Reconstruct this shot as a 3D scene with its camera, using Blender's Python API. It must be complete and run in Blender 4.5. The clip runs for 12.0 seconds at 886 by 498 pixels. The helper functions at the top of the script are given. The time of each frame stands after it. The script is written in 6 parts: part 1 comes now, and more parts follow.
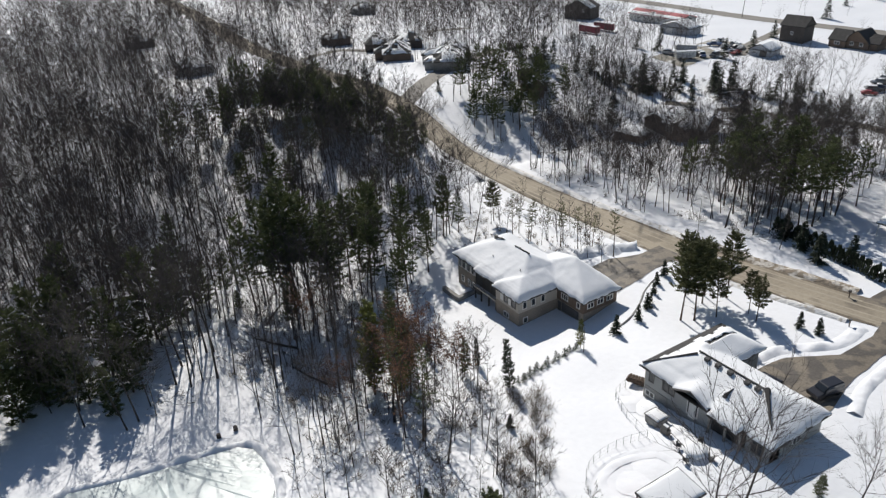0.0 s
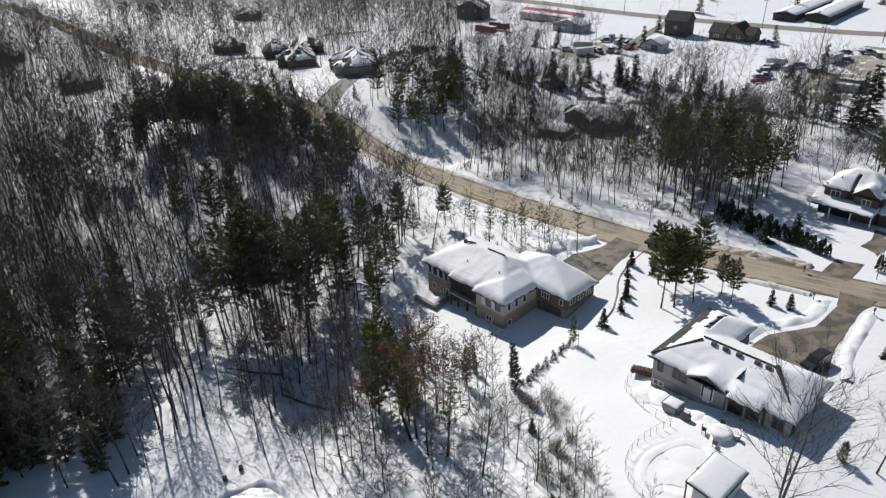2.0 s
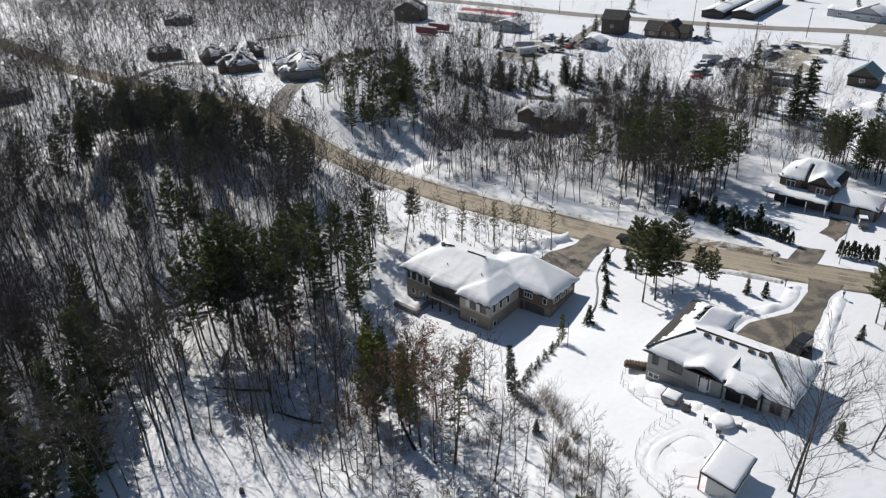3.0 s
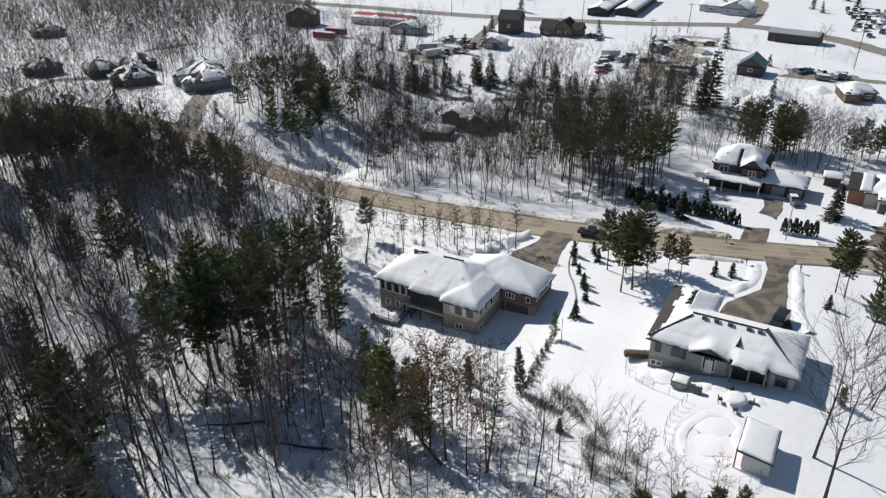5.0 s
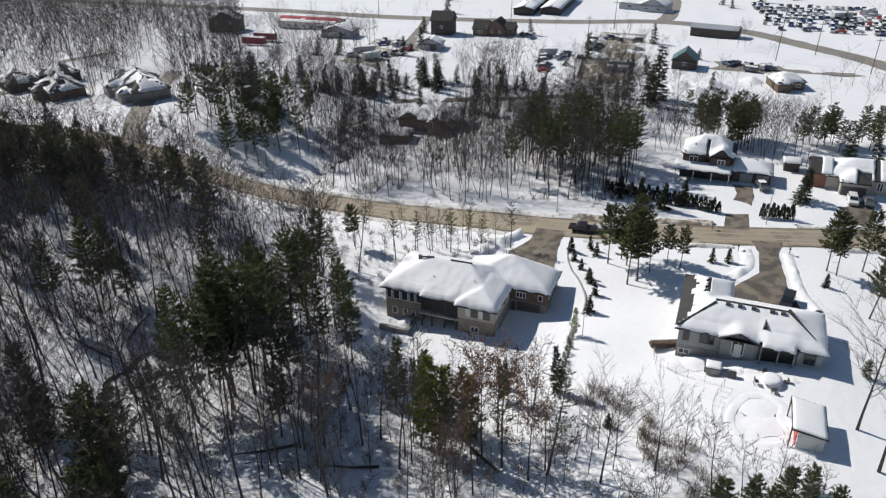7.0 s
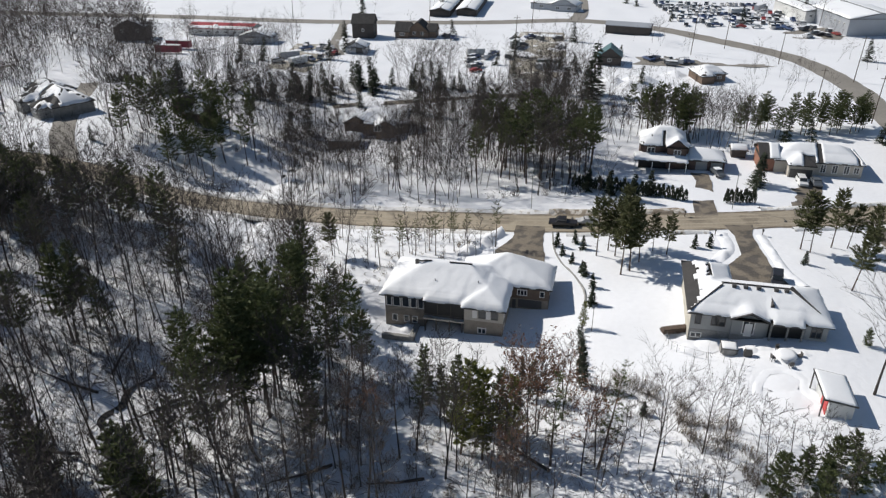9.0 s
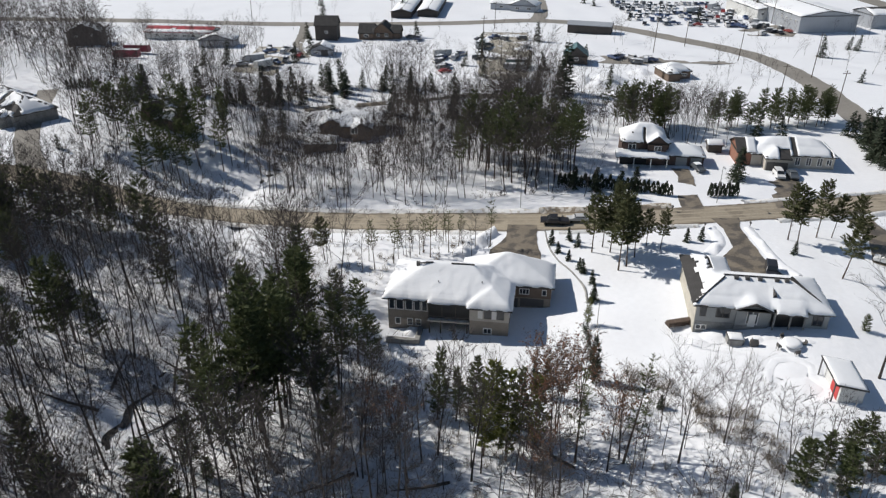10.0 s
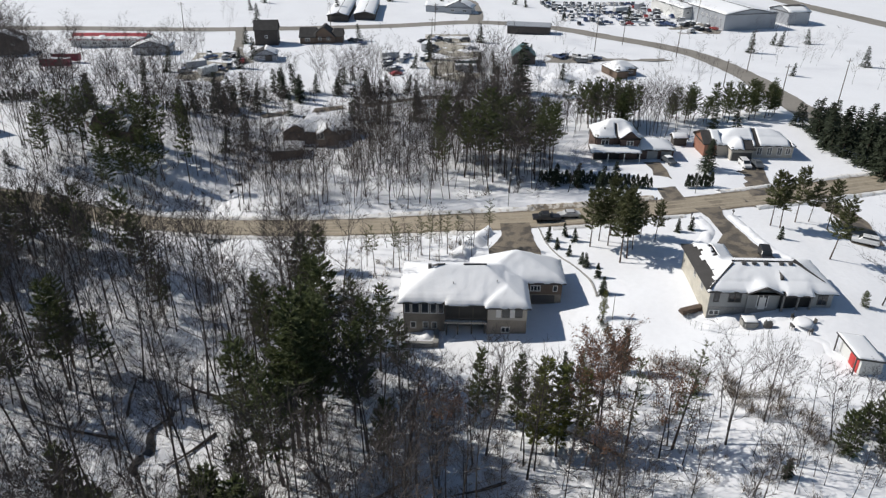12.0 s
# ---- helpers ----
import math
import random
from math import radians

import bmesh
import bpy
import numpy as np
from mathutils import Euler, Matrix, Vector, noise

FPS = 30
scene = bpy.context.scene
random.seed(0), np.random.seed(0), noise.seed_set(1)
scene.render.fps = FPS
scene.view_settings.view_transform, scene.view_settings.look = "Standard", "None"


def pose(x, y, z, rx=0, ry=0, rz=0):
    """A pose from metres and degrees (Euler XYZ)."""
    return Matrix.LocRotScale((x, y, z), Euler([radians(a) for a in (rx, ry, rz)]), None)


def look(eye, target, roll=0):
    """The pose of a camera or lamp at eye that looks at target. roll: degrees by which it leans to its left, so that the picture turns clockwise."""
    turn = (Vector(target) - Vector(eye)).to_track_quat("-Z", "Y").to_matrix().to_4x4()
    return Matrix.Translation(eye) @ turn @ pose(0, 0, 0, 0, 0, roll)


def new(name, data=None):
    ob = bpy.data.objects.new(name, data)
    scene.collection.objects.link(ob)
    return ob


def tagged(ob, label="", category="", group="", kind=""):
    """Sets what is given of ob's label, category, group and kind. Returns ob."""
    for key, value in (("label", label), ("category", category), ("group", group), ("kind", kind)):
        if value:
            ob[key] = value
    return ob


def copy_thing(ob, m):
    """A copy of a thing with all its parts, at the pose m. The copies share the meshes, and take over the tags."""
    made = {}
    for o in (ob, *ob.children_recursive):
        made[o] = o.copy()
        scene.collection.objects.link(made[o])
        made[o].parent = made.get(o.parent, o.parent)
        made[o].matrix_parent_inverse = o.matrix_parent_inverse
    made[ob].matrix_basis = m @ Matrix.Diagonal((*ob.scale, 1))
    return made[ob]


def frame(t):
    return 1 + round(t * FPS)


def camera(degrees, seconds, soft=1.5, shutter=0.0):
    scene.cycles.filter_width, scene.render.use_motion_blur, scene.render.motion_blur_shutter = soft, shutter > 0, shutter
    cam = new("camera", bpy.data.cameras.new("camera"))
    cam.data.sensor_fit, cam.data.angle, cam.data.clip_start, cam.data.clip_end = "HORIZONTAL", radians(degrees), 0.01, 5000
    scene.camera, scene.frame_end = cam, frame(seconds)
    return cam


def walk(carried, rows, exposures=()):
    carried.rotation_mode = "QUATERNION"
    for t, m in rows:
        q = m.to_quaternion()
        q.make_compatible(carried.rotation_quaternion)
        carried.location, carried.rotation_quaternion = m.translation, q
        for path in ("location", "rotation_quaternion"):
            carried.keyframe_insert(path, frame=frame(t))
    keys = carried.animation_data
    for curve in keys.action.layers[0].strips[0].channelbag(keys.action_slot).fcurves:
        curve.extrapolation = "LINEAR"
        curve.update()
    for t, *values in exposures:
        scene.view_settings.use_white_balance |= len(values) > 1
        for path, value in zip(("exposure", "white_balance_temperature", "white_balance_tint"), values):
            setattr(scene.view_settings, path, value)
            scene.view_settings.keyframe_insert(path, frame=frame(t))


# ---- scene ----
cam = camera(62.7, 12.0, soft=1.3)
METRES, EYE, TILT, LEAN, TURN = 100.0, 61.7, 0.0, 0.0, -31.3
ROWS = [
    (0.0, 0.0, 0.0, 0.0, -1.34, -27.47, 2.57),
    (0.5, -0.0428, 0.0077, 0.0014, -3.89, -27.56, 2.47),
    (1.0, -0.0843, 0.0174, 0.0028, -6.6, -27.64, 2.35),
    (1.5, -0.1245, 0.0293, 0.0045, -9.35, -27.72, 2.2),
    (2.0, -0.1638, 0.0431, 0.0059, -12.07, -27.78, 2.06),
    (2.5, -0.203, 0.0588, 0.0073, -14.83, -27.85, 1.92),
    (3.0, -0.242, 0.0762, 0.0084, -18.08, -27.91, 1.75),
    (5.0, -0.3874, 0.1628, 0.0069, -28.75, -27.93, 1.24),
    (5.5, -0.4211, 0.1877, 0.0068, -30.94, -27.96, 1.13),
    (6.0, -0.4543, 0.2137, 0.0062, -32.87, -27.96, 1.04),
    (6.5, -0.487, 0.241, 0.0045, -34.86, -27.93, 0.95),
    (7.0, -0.5186, 0.2696, 0.0035, -36.84, -27.92, 0.87),
    (9.0, -0.6336, 0.3931, -0.0058, -45.75, -27.72, 0.38),
    (9.5, -0.6596, 0.4259, -0.0074, -47.98, -27.68, 0.26),
    (10.0, -0.6839, 0.4584, -0.0092, -49.95, -27.62, 0.15),
    (10.5, -0.7076, 0.4912, -0.011, -51.53, -27.56, 0.04),
    (11.0, -0.7302, 0.5242, -0.0128, -53.35, -27.5, -0.06),
    (11.5, -0.7515, 0.556, -0.0147, -55.26, -27.42, -0.21),
    (12.0, -0.7716, 0.586, -0.0157, -57.08, -27.35, -0.33),
]
walk(cam, [(t, pose(0, 0, EYE, TILT, LEAN, TURN) @ pose(METRES * x, METRES * y, METRES * z, 90 + pitch, roll, yaw)) for t, x, y, z, yaw, pitch, roll in ROWS])

# ---- light ----
SUN_FROM = Vector((0.30, 0.954, 0)).normalized()
SUN_UP = radians(39)
world = bpy.data.worlds.new("sky")
scene.world = world
world.use_nodes = True
wn = world.node_tree.nodes
sky = wn.new("ShaderNodeTexSky")
sky.sky_type, sky.sun_disc = "NISHITA", False
sky.sun_elevation, sky.sun_rotation = SUN_UP, math.atan2(SUN_FROM.x, SUN_FROM.y)
sky.altitude, sky.air_density, sky.dust_density, sky.ozone_density = 250, 1.1, 0.3, 2.2
world.node_tree.links.new(sky.outputs[0], wn["Background"].inputs[0])
wn["Background"].inputs[1].default_value = 0.062
sun = new("sun", bpy.data.lights.new("sun", "SUN"))
sun.data.energy, sun.data.angle, sun.data.color = 4.2, radians(0.6), (1.0, 0.955, 0.89)
sun_dir = SUN_FROM * math.cos(SUN_UP) + Vector((0, 0, math.sin(SUN_UP)))
sun.matrix_world = look(sun_dir * 300, (0, 0, 0))
scene.view_settings.exposure = 0.0


# ---- materials ----
def material(name, base, rough=0.8, metal=0.0, spread=0.15, scale=0.5, fine=8.0, bump=0.0, bump_scale=6.0, island=0.0, second=None, second_at=0.55, spec=0.4, through_light=0.0):
    """Colour with two scales of variation, an optional second colour in patches, and relief."""
    m = bpy.data.materials.new(name)
    m.use_nodes = True
    nt = m.node_tree
    n, l = nt.nodes, nt.links
    b = n["Principled BSDF"]
    b.inputs["Roughness"].default_value, b.inputs["Metallic"].default_value = rough, metal
    b.inputs["Specular IOR Level"].default_value = spec
    co = n.new("ShaderNodeNewGeometry")
    big = n.new("ShaderNodeTexNoise")
    big.inputs["Scale"].default_value, big.inputs["Detail"].default_value = scale, 5
    small = n.new("ShaderNodeTexNoise")
    small.inputs["Scale"].default_value, small.inputs["Detail"].default_value = fine, 4
    for k in (big, small):
        l.new(co.outputs["Position"], k.inputs["Vector"])
    add = n.new("ShaderNodeMath")
    add.operation = "ADD"
    l.new(big.outputs["Fac"], add.inputs[0])
    l.new(small.outputs["Fac"], add.inputs[1])
    last = add
    if island:
        mul = n.new("ShaderNodeMath")
        mul.operation = "MULTIPLY_ADD"
        mul.inputs[1].default_value = island
        l.new(co.outputs["Random Per Island"], mul.inputs[0])
        l.new(add.outputs[0], mul.inputs[2])
        last = mul
    rng = n.new("ShaderNodeMapRange")
    rng.inputs["From Min"].default_value, rng.inputs["From Max"].default_value = 0.7, 1.3 + island
    rng.inputs["To Min"].default_value, rng.inputs["To Max"].default_value = 1 - spread, 1 + spread
    l.new(last.outputs[0], rng.inputs["Value"])
    mix = n.new("ShaderNodeMix")
    mix.data_type, mix.blend_type = "RGBA", "MULTIPLY"
    mix.inputs["Factor"].default_value = 1.0
    mix.inputs["A"].default_value = (*base, 1)
    if second:
        ramp = n.new("ShaderNodeMapRange")
        ramp.interpolation_type = "SMOOTHSTEP"
        ramp.inputs["From Min"].default_value, ramp.inputs["From Max"].default_value = second_at - 0.06, second_at + 0.06
        patch = n.new("ShaderNodeTexNoise")
        patch.inputs["Scale"].default_value, patch.inputs["Detail"].default_value = scale * 1.7, 8
        l.new(co.outputs["Position"], patch.inputs["Vector"])
        l.new(patch.outputs["Fac"], ramp.inputs["Value"])
        two = n.new("ShaderNodeMix")
        two.data_type = "RGBA"
        two.inputs["A"].default_value, two.inputs["B"].default_value = (*base, 1), (*second, 1)
        l.new(ramp.outputs[0], two.inputs["Factor"])
        l.new(two.outputs["Result"], mix.inputs["A"])
    grey = n.new("ShaderNodeCombineColor")
    for i in range(3):
        l.new(rng.outputs[0], grey.inputs[i])
    l.new(grey.outputs[0], mix.inputs["B"])
    l.new(mix.outputs["Result"], b.inputs["Base Color"])
    if through_light:
        tr = n.new("ShaderNodeBsdfTranslucent")
        l.new(mix.outputs["Result"], tr.inputs["Color"])
        blend = n.new("ShaderNodeMixShader")
        blend.inputs["Fac"].default_value = through_light
        l.new(b.outputs[0], blend.inputs[1])
        l.new(tr.outputs[0], blend.inputs[2])
        l.new(blend.outputs[0], n["Material Output"].inputs["Surface"])
    if bump:
        bn = n.new("ShaderNodeTexNoise")
        bn.inputs["Scale"].default_value, bn.inputs["Detail"].default_value = bump_scale, 6
        l.new(co.outputs["Position"], bn.inputs["Vector"])
        bu = n.new("ShaderNodeBump")
        bu.inputs["Strength"].default_value, bu.inputs["Distance"].default_value = 1.0, bump
        l.new(bn.outputs["Fac"], bu.inputs["Height"])
        l.new(bu.outputs["Normal"], b.inputs["Normal"])
    return m


SNOW = material("snow", (0.86, 0.87, 0.89), 0.6, spread=0.03, scale=0.08, fine=1.2, bump=0.09, bump_scale=0.8, spec=0.2)
ROOF_SNOW = material("roof_snow", (0.88, 0.89, 0.9), 0.6, spread=0.02, scale=0.3, fine=3, bump=0.03, bump_scale=1.6, spec=0.2)
BANK_SNOW = material("bank_snow", (0.8, 0.79, 0.77), 0.7, spread=0.12, scale=0.5, fine=3, bump=0.15, bump_scale=2, second=(0.55, 0.51, 0.45), second_at=0.6, spec=0.2)
BANK_DIRTY = material("dirty_bank_snow", (0.6, 0.56, 0.5), 0.8, spread=0.2, scale=0.5, fine=3, bump=0.2, bump_scale=2, second=(0.3, 0.25, 0.19), second_at=0.5, spec=0.2)
SANDED = material("sanded_road", (0.34, 0.292, 0.22), 0.85, spread=0.18, scale=0.12, fine=2.5, bump=0.01, second=(0.24, 0.205, 0.155), second_at=0.58)
ASPHALT = material("asphalt", (0.20, 0.17, 0.13), 0.6, spread=0.25, scale=0.25, fine=4, bump=0.01, second=(0.105, 0.092, 0.078), second_at=0.52)
DIRT_EDGE = material("dirty_shoulder", (0.17, 0.14, 0.105), 0.9, spread=0.3, scale=0.2, fine=2, second=(0.5, 0.47, 0.42), second_at=0.6)
WORN_TRACK = material("worn_wheel_track", (0.38, 0.33, 0.255), 0.8, spread=0.12, scale=0.2, fine=2)
FAR_ROAD = material("worn_road", (0.26, 0.24, 0.21), 0.8, spread=0.15, scale=0.1, fine=1.5)
YARD = material("muddy_yard", (0.36, 0.33, 0.27), 0.85, spread=0.25, scale=0.15, fine=1.2, second=(0.72, 0.71, 0.69), second_at=0.6)
WATER = material("creek_water", (0.035, 0.032, 0.028), 0.2, spread=0.2, scale=0.4)
BARK = material("bark", (0.062, 0.053, 0.047), 0.9, spread=0.3, scale=0.3, fine=5, island=0.5)
PINE_BARK = material("pine_bark", (0.10, 0.072, 0.055), 0.9, spread=0.3, scale=0.5, fine=5)
TWIG = material("twigs", (0.088, 0.074, 0.068), 0.9, spread=0.35, scale=0.05, fine=1, island=0.6)
NEEDLE = material("pine_needles", (0.094, 0.112, 0.045), 0.75, through_light=0.34, spread=0.45, scale=0.12, fine=0.9, island=0.5)
NEEDLE_GOLD = material("golden_needles", (0.145, 0.155, 0.04), 0.75, through_light=0.3, spread=0.4, scale=0.2, fine=0.9, island=0.5)
NEEDLE_OLIVE = material("olive_needles", (0.108, 0.114, 0.05), 0.75, through_light=0.3, spread=0.4, scale=0.2, fine=0.9, island=0.5)
SPRUCE = material("spruce_needles", (0.042, 0.055, 0.032), 0.75, through_light=0.2, spread=0.4, scale=0.2, fine=1.0, island=0.5)
OAK_LEAF = material("dry_oak_leaves", (0.20, 0.105, 0.065), 0.8, through_light=0.3, spread=0.4, scale=0.3, fine=1, island=0.6)
STRAW = material("dry_stems", (0.19, 0.15, 0.105), 0.9, spread=0.35, scale=0.2, fine=1, island=0.6)
SHINGLE = material("dark_shingles", (0.055, 0.052, 0.05), 0.85, spread=0.25, scale=0.6, fine=7, bump=0.01, bump_scale=10)
SOFFIT = material("dark_fascia", (0.07, 0.06, 0.05), 0.6, spread=0.1)
TAN_STONE = material("tan_stone", (0.27, 0.235, 0.195), 0.85, spread=0.22, scale=0.8, fine=6, bump=0.015, bump_scale=6)
BEIGE = material("beige_stucco", (0.46, 0.425, 0.37), 0.85, spread=0.08, scale=0.6, fine=6)
GREY_SIDING = material("grey_siding", (0.34, 0.345, 0.335), 0.75, spread=0.08, scale=0.5, fine=5)
GREY_STONE = material("grey_stone", (0.27, 0.265, 0.25), 0.85, spread=0.3, scale=0.9, fine=5, bump=0.02, bump_scale=5)
SUNLIT_PALE_STONE = material("sunlit_pale_stone", (0.5, 0.47, 0.40), 0.85, spread=0.18, scale=0.9, fine=5, bump=0.02, bump_scale=5)
WHITE_TRIM = material("white_trim", (0.75, 0.74, 0.71), 0.5, spread=0.04)
DARK_TRIM = material("dark_trim", (0.09, 0.085, 0.08), 0.5, spread=0.08)
GLASS = material("window_glass", (0.03, 0.035, 0.04), 0.08, spread=0.15, scale=0.8, spec=0.6)
# Near-black, for the terrace screen and for shade painted under porches.
SCREEN_AND_SHADE = material("porch_screen_and_shade", (0.02, 0.021, 0.021), 0.5, spread=0.2, scale=0.6)
BROWN_BRICK = material("brown_brick", (0.12, 0.082, 0.068), 0.85, spread=0.2, scale=0.6, fine=7)
BRICK = material("red_brick", (0.26, 0.125, 0.085), 0.85, spread=0.2, scale=0.6, fine=7)
RED_METAL = material("red_metal_roof", (0.42, 0.045, 0.055), 0.5, spread=0.12, scale=0.15)
MAROON = material("maroon_paint", (0.20, 0.03, 0.05), 0.5, spread=0.15, scale=0.4)
RED_DOOR = material("red_door_paint", (0.50, 0.04, 0.035), 0.5, spread=0.08)
DARK_WOOD = material("weathered_dark_wood", (0.075, 0.066, 0.06), 0.85, spread=0.25, scale=0.4, fine=4)
BROWN_WOOD = material("brown_siding", (0.16, 0.115, 0.085), 0.85, spread=0.2, scale=0.4, fine=4)
GREY_METAL = material("grey_metal_cladding", (0.36, 0.38, 0.41), 0.5, spread=0.1, scale=0.2)
PALE_SIDING = material("pale_siding", (0.62, 0.62, 0.60), 0.7, spread=0.08, scale=0.3)
TEAL_METAL = material("teal_metal_roof", (0.09, 0.17, 0.18), 0.5, spread=0.12, scale=0.3)
STEEL = material("galvanised_steel", (0.35, 0.35, 0.34), 0.45, metal=0.6, spread=0.1)
POLE_WOOD = material("pole_wood", (0.13, 0.105, 0.085), 0.9, spread=0.2)
RUBBER = material("tyre_rubber", (0.02, 0.02, 0.02), 0.8, spread=0.1)
CAR_PAINTS = [material("car_paint", c, 0.3, spread=0.05, spec=0.6) for c in ((0.03, 0.03, 0.035), (0.09, 0.1, 0.11), (0.5, 0.5, 0.5), (0.3, 0.04, 0.035), (0.05, 0.08, 0.17), (0.7, 0.7, 0.69))]


# ---- mesh helpers ----
class Bag:
    """Collects vertices and faces for one mesh."""

    def __init__(self):
        self.v, self.f = [], []

    def add(self, verts, faces):
        k = len(self.v)
        self.v.extend(verts)
        self.f.extend([tuple(i + k for i in q) for q in faces])

    def box(self, x0, x1, y0, y1, z0, z1):
        self.add([(x, y, z) for z in (z0, z1) for x, y in ((x0, y0), (x1, y0), (x1, y1), (x0, y1))],
                 [(3, 2, 1, 0), (4, 5, 6, 7), (0, 1, 5, 4), (1, 2, 6, 5), (2, 3, 7, 6), (3, 0, 4, 7)])

    def tube(self, points, radii, sides=5):
        """A tapered tube through points."""
        k = len(self.v)
        pts = [Vector(p) for p in points]
        for i, p in enumerate(pts):
            d = (pts[min(i + 1, len(pts) - 1)] - pts[max(i - 1, 0)]).normalized()
            u = d.cross(Vector((1, 0, 0)) if abs(d.x) < 0.8 else Vector((0, 1, 0))).normalized()
            w = d.cross(u)
            for s in range(sides):
                a = 2 * math.pi * s / sides
                self.v.append(tuple(p + (u * math.cos(a) + w * math.sin(a)) * radii[i]))
        for i in range(len(pts) - 1):
            for s in range(sides):
                a, b = k + i * sides + s, k + i * sides + (s + 1) % sides
                self.f.append((a, b, b + sides, a + sides))

    def mesh(self, name, mat, smooth=False):
        me = bpy.data.meshes.new(name)
        me.from_pydata(self.v, [], self.f)
        me.materials.append(mat)
        if smooth:
            me.shade_smooth()
        me.update()
        return me


def part(name, bag, mat, parent=None, label="", smooth=False):
    ob = new(name, bag.mesh(name, mat, smooth) if isinstance(bag, Bag) else bag)
    ob.parent = parent
    if label:
        ob["label"] = label
    return ob


def thing(name, m, label, category, group="", kind=""):
    ob = new(name)
    ob.matrix_world = m
    return tagged(ob, label, category, group, kind)


def boxes(*rows):
    b = Bag()
    for r in rows:
        b.box(*r)
    return b


# ---- ground ----
BUMPS = ((118, 160, 8, 14, -3.0), (66, 74, 6, 5, -1.1), (120, 135, 60, 34, -6.0), (50, 88, 18, 22, -3.8), (30, 130, 50, 30, -2.5), (62, 34, 26, 13, 2.0), (12, 80, 20, 16, -2.4), (125, 205, 40, 25, 2.0))


def height(x, y):
    s = np.clip((np.asarray(x, float) - 130) / 130, 0, 1)
    z = -0.6 - 2.4 * s * s * (3 - 2 * s)
    for a, b, p, q, d in BUMPS:
        z = z + d * np.exp(-((x - a) / p) ** 2 / 2 - ((y - b) / q) ** 2 / 2)
    return z


def hz(x, y):
    return float(height(x, y))


def smooth_line(points, step=2.0):
    """A Catmull-Rom line through plan points."""
    p = [Vector((a[0], a[1], 0)) for a in points]
    p = [2 * p[0] - p[1]] + p + [2 * p[-1] - p[-2]]
    out = []
    for i in range(1, len(p) - 2):
        n = max(2, int((p[i + 1] - p[i]).length / step))
        for k in range(n):
            t = k / n
            out.append(0.5 * (2 * p[i] + (p[i + 1] - p[i - 1]) * t + (2 * p[i - 1] - 5 * p[i] + 4 * p[i + 1] - p[i + 2]) * t * t + (3 * p[i] - p[i - 1] - 3 * p[i + 1] + p[i + 2]) * t ** 3))
    return out + [p[-2]]


def stretch(line, y0, y1):
    return [p for p in line if y0 <= p.y <= y1]


def sides_of(line):
    out = []
    for i, p in enumerate(line):
        d = (line[min(i + 1, len(line) - 1)] - line[max(i - 1, 0)]).normalized()
        out.append((p, Vector((-d.y, d.x, 0))))
    return out


MAIN_ROAD = smooth_line([(135, -70), (125, -25), (117, 0), (105, 35), (100.3, 58), (98.6, 76), (99.5, 92), (101.5, 112), (103, 135), (102.5, 160), (103.5, 185), (101, 230), (97, 300), (99, 352), (103, 413), (105, 520)])
CROSS_STREET = smooth_line([(104, 190), (112, 197), (122, 205), (137, 214), (170, 232)])
FAR_STREET = smooth_line([(286, 420), (292, 330), (296, 267), (297, 205), (309, 130), (322, 85), (311, 51), (291, 28), (262, 1), (225, -9), (178, -10), (140, -12), (122, -14)])
FAR_SPUR = smooth_line([(322, 85), (350, 84), (420, 90), (520, 100)])
DRIVE_ONE = ((97.5, 82), (92, 82), (87, 84.5), (79, 84.5), (78, 80), (79.5, 74.5), (85, 75), (90, 76), (97, 76.2))
DRIVE_TWO = ((101, 42.5), (96, 41.2), (88, 40.9), (81.5, 45), (76.5, 45.6), (71.6, 44.6), (71.6, 34.6), (76.5, 34.8), (82, 36.4), (89, 37.3), (97, 38), (102, 37.0))


def ribbon(line, w0, w1, lift=0.05, n=4, ragged=0.0):
    b = Bag()
    for p, s in sides_of(line):
        for k in range(n + 1):
            o = -w0 + (w0 + w1) * k / n
            if ragged and k in (0, n):
                o += ragged * noise.noise((p.x * 0.25, p.y * 0.25, k))
            q = p + s * o
            b.v.append((q.x, q.y, hz(q.x, q.y) + lift))
    for i in range(len(line) - 1):
        for k in range(n):
            a = i * (n + 1) + k
            b.f.append((a, a + 1, a + n + 2, a + n + 1))
    return b


def sheet(points, lift=0.05, step=1.0, ragged=0.25):
    """A flat patch inside a plan outline, laid on the ground, with an uneven rim."""
    bm = bmesh.new()
    line = []
    for i, a in enumerate(points):
        c = points[(i + 1) % len(points)]
        n = max(1, int(math.dist(a, c) / step))
        for k in range(n):
            x, y = a[0] + (c[0] - a[0]) * k / n, a[1] + (c[1] - a[1]) * k / n
            line.append((x + ragged * noise.noise((x * 0.5, y * 0.5, 3)), y + ragged * noise.noise((x * 0.5, y * 0.5, 9))))
    face = bm.faces.new([bm.verts.new((x, y, 0)) for x, y in line])
    bmesh.ops.triangulate(bm, faces=[face])
    bmesh.ops.subdivide_edges(bm, edges=bm.edges[:], cuts=2)
    b = Bag()
    bm.verts.index_update()
    bm.faces.ensure_lookup_table()
    bm.normal_update()
    b.v = [(v.co.x, v.co.y, hz(v.co.x, v.co.y) + lift) for v in bm.verts]
    b.f = [tuple(v.index for v in f.verts) for f in bm.faces]
    if bm.faces[0].normal.z < 0:
        b.f = [q[::-1] for q in b.f]
    bm.free()
    return b


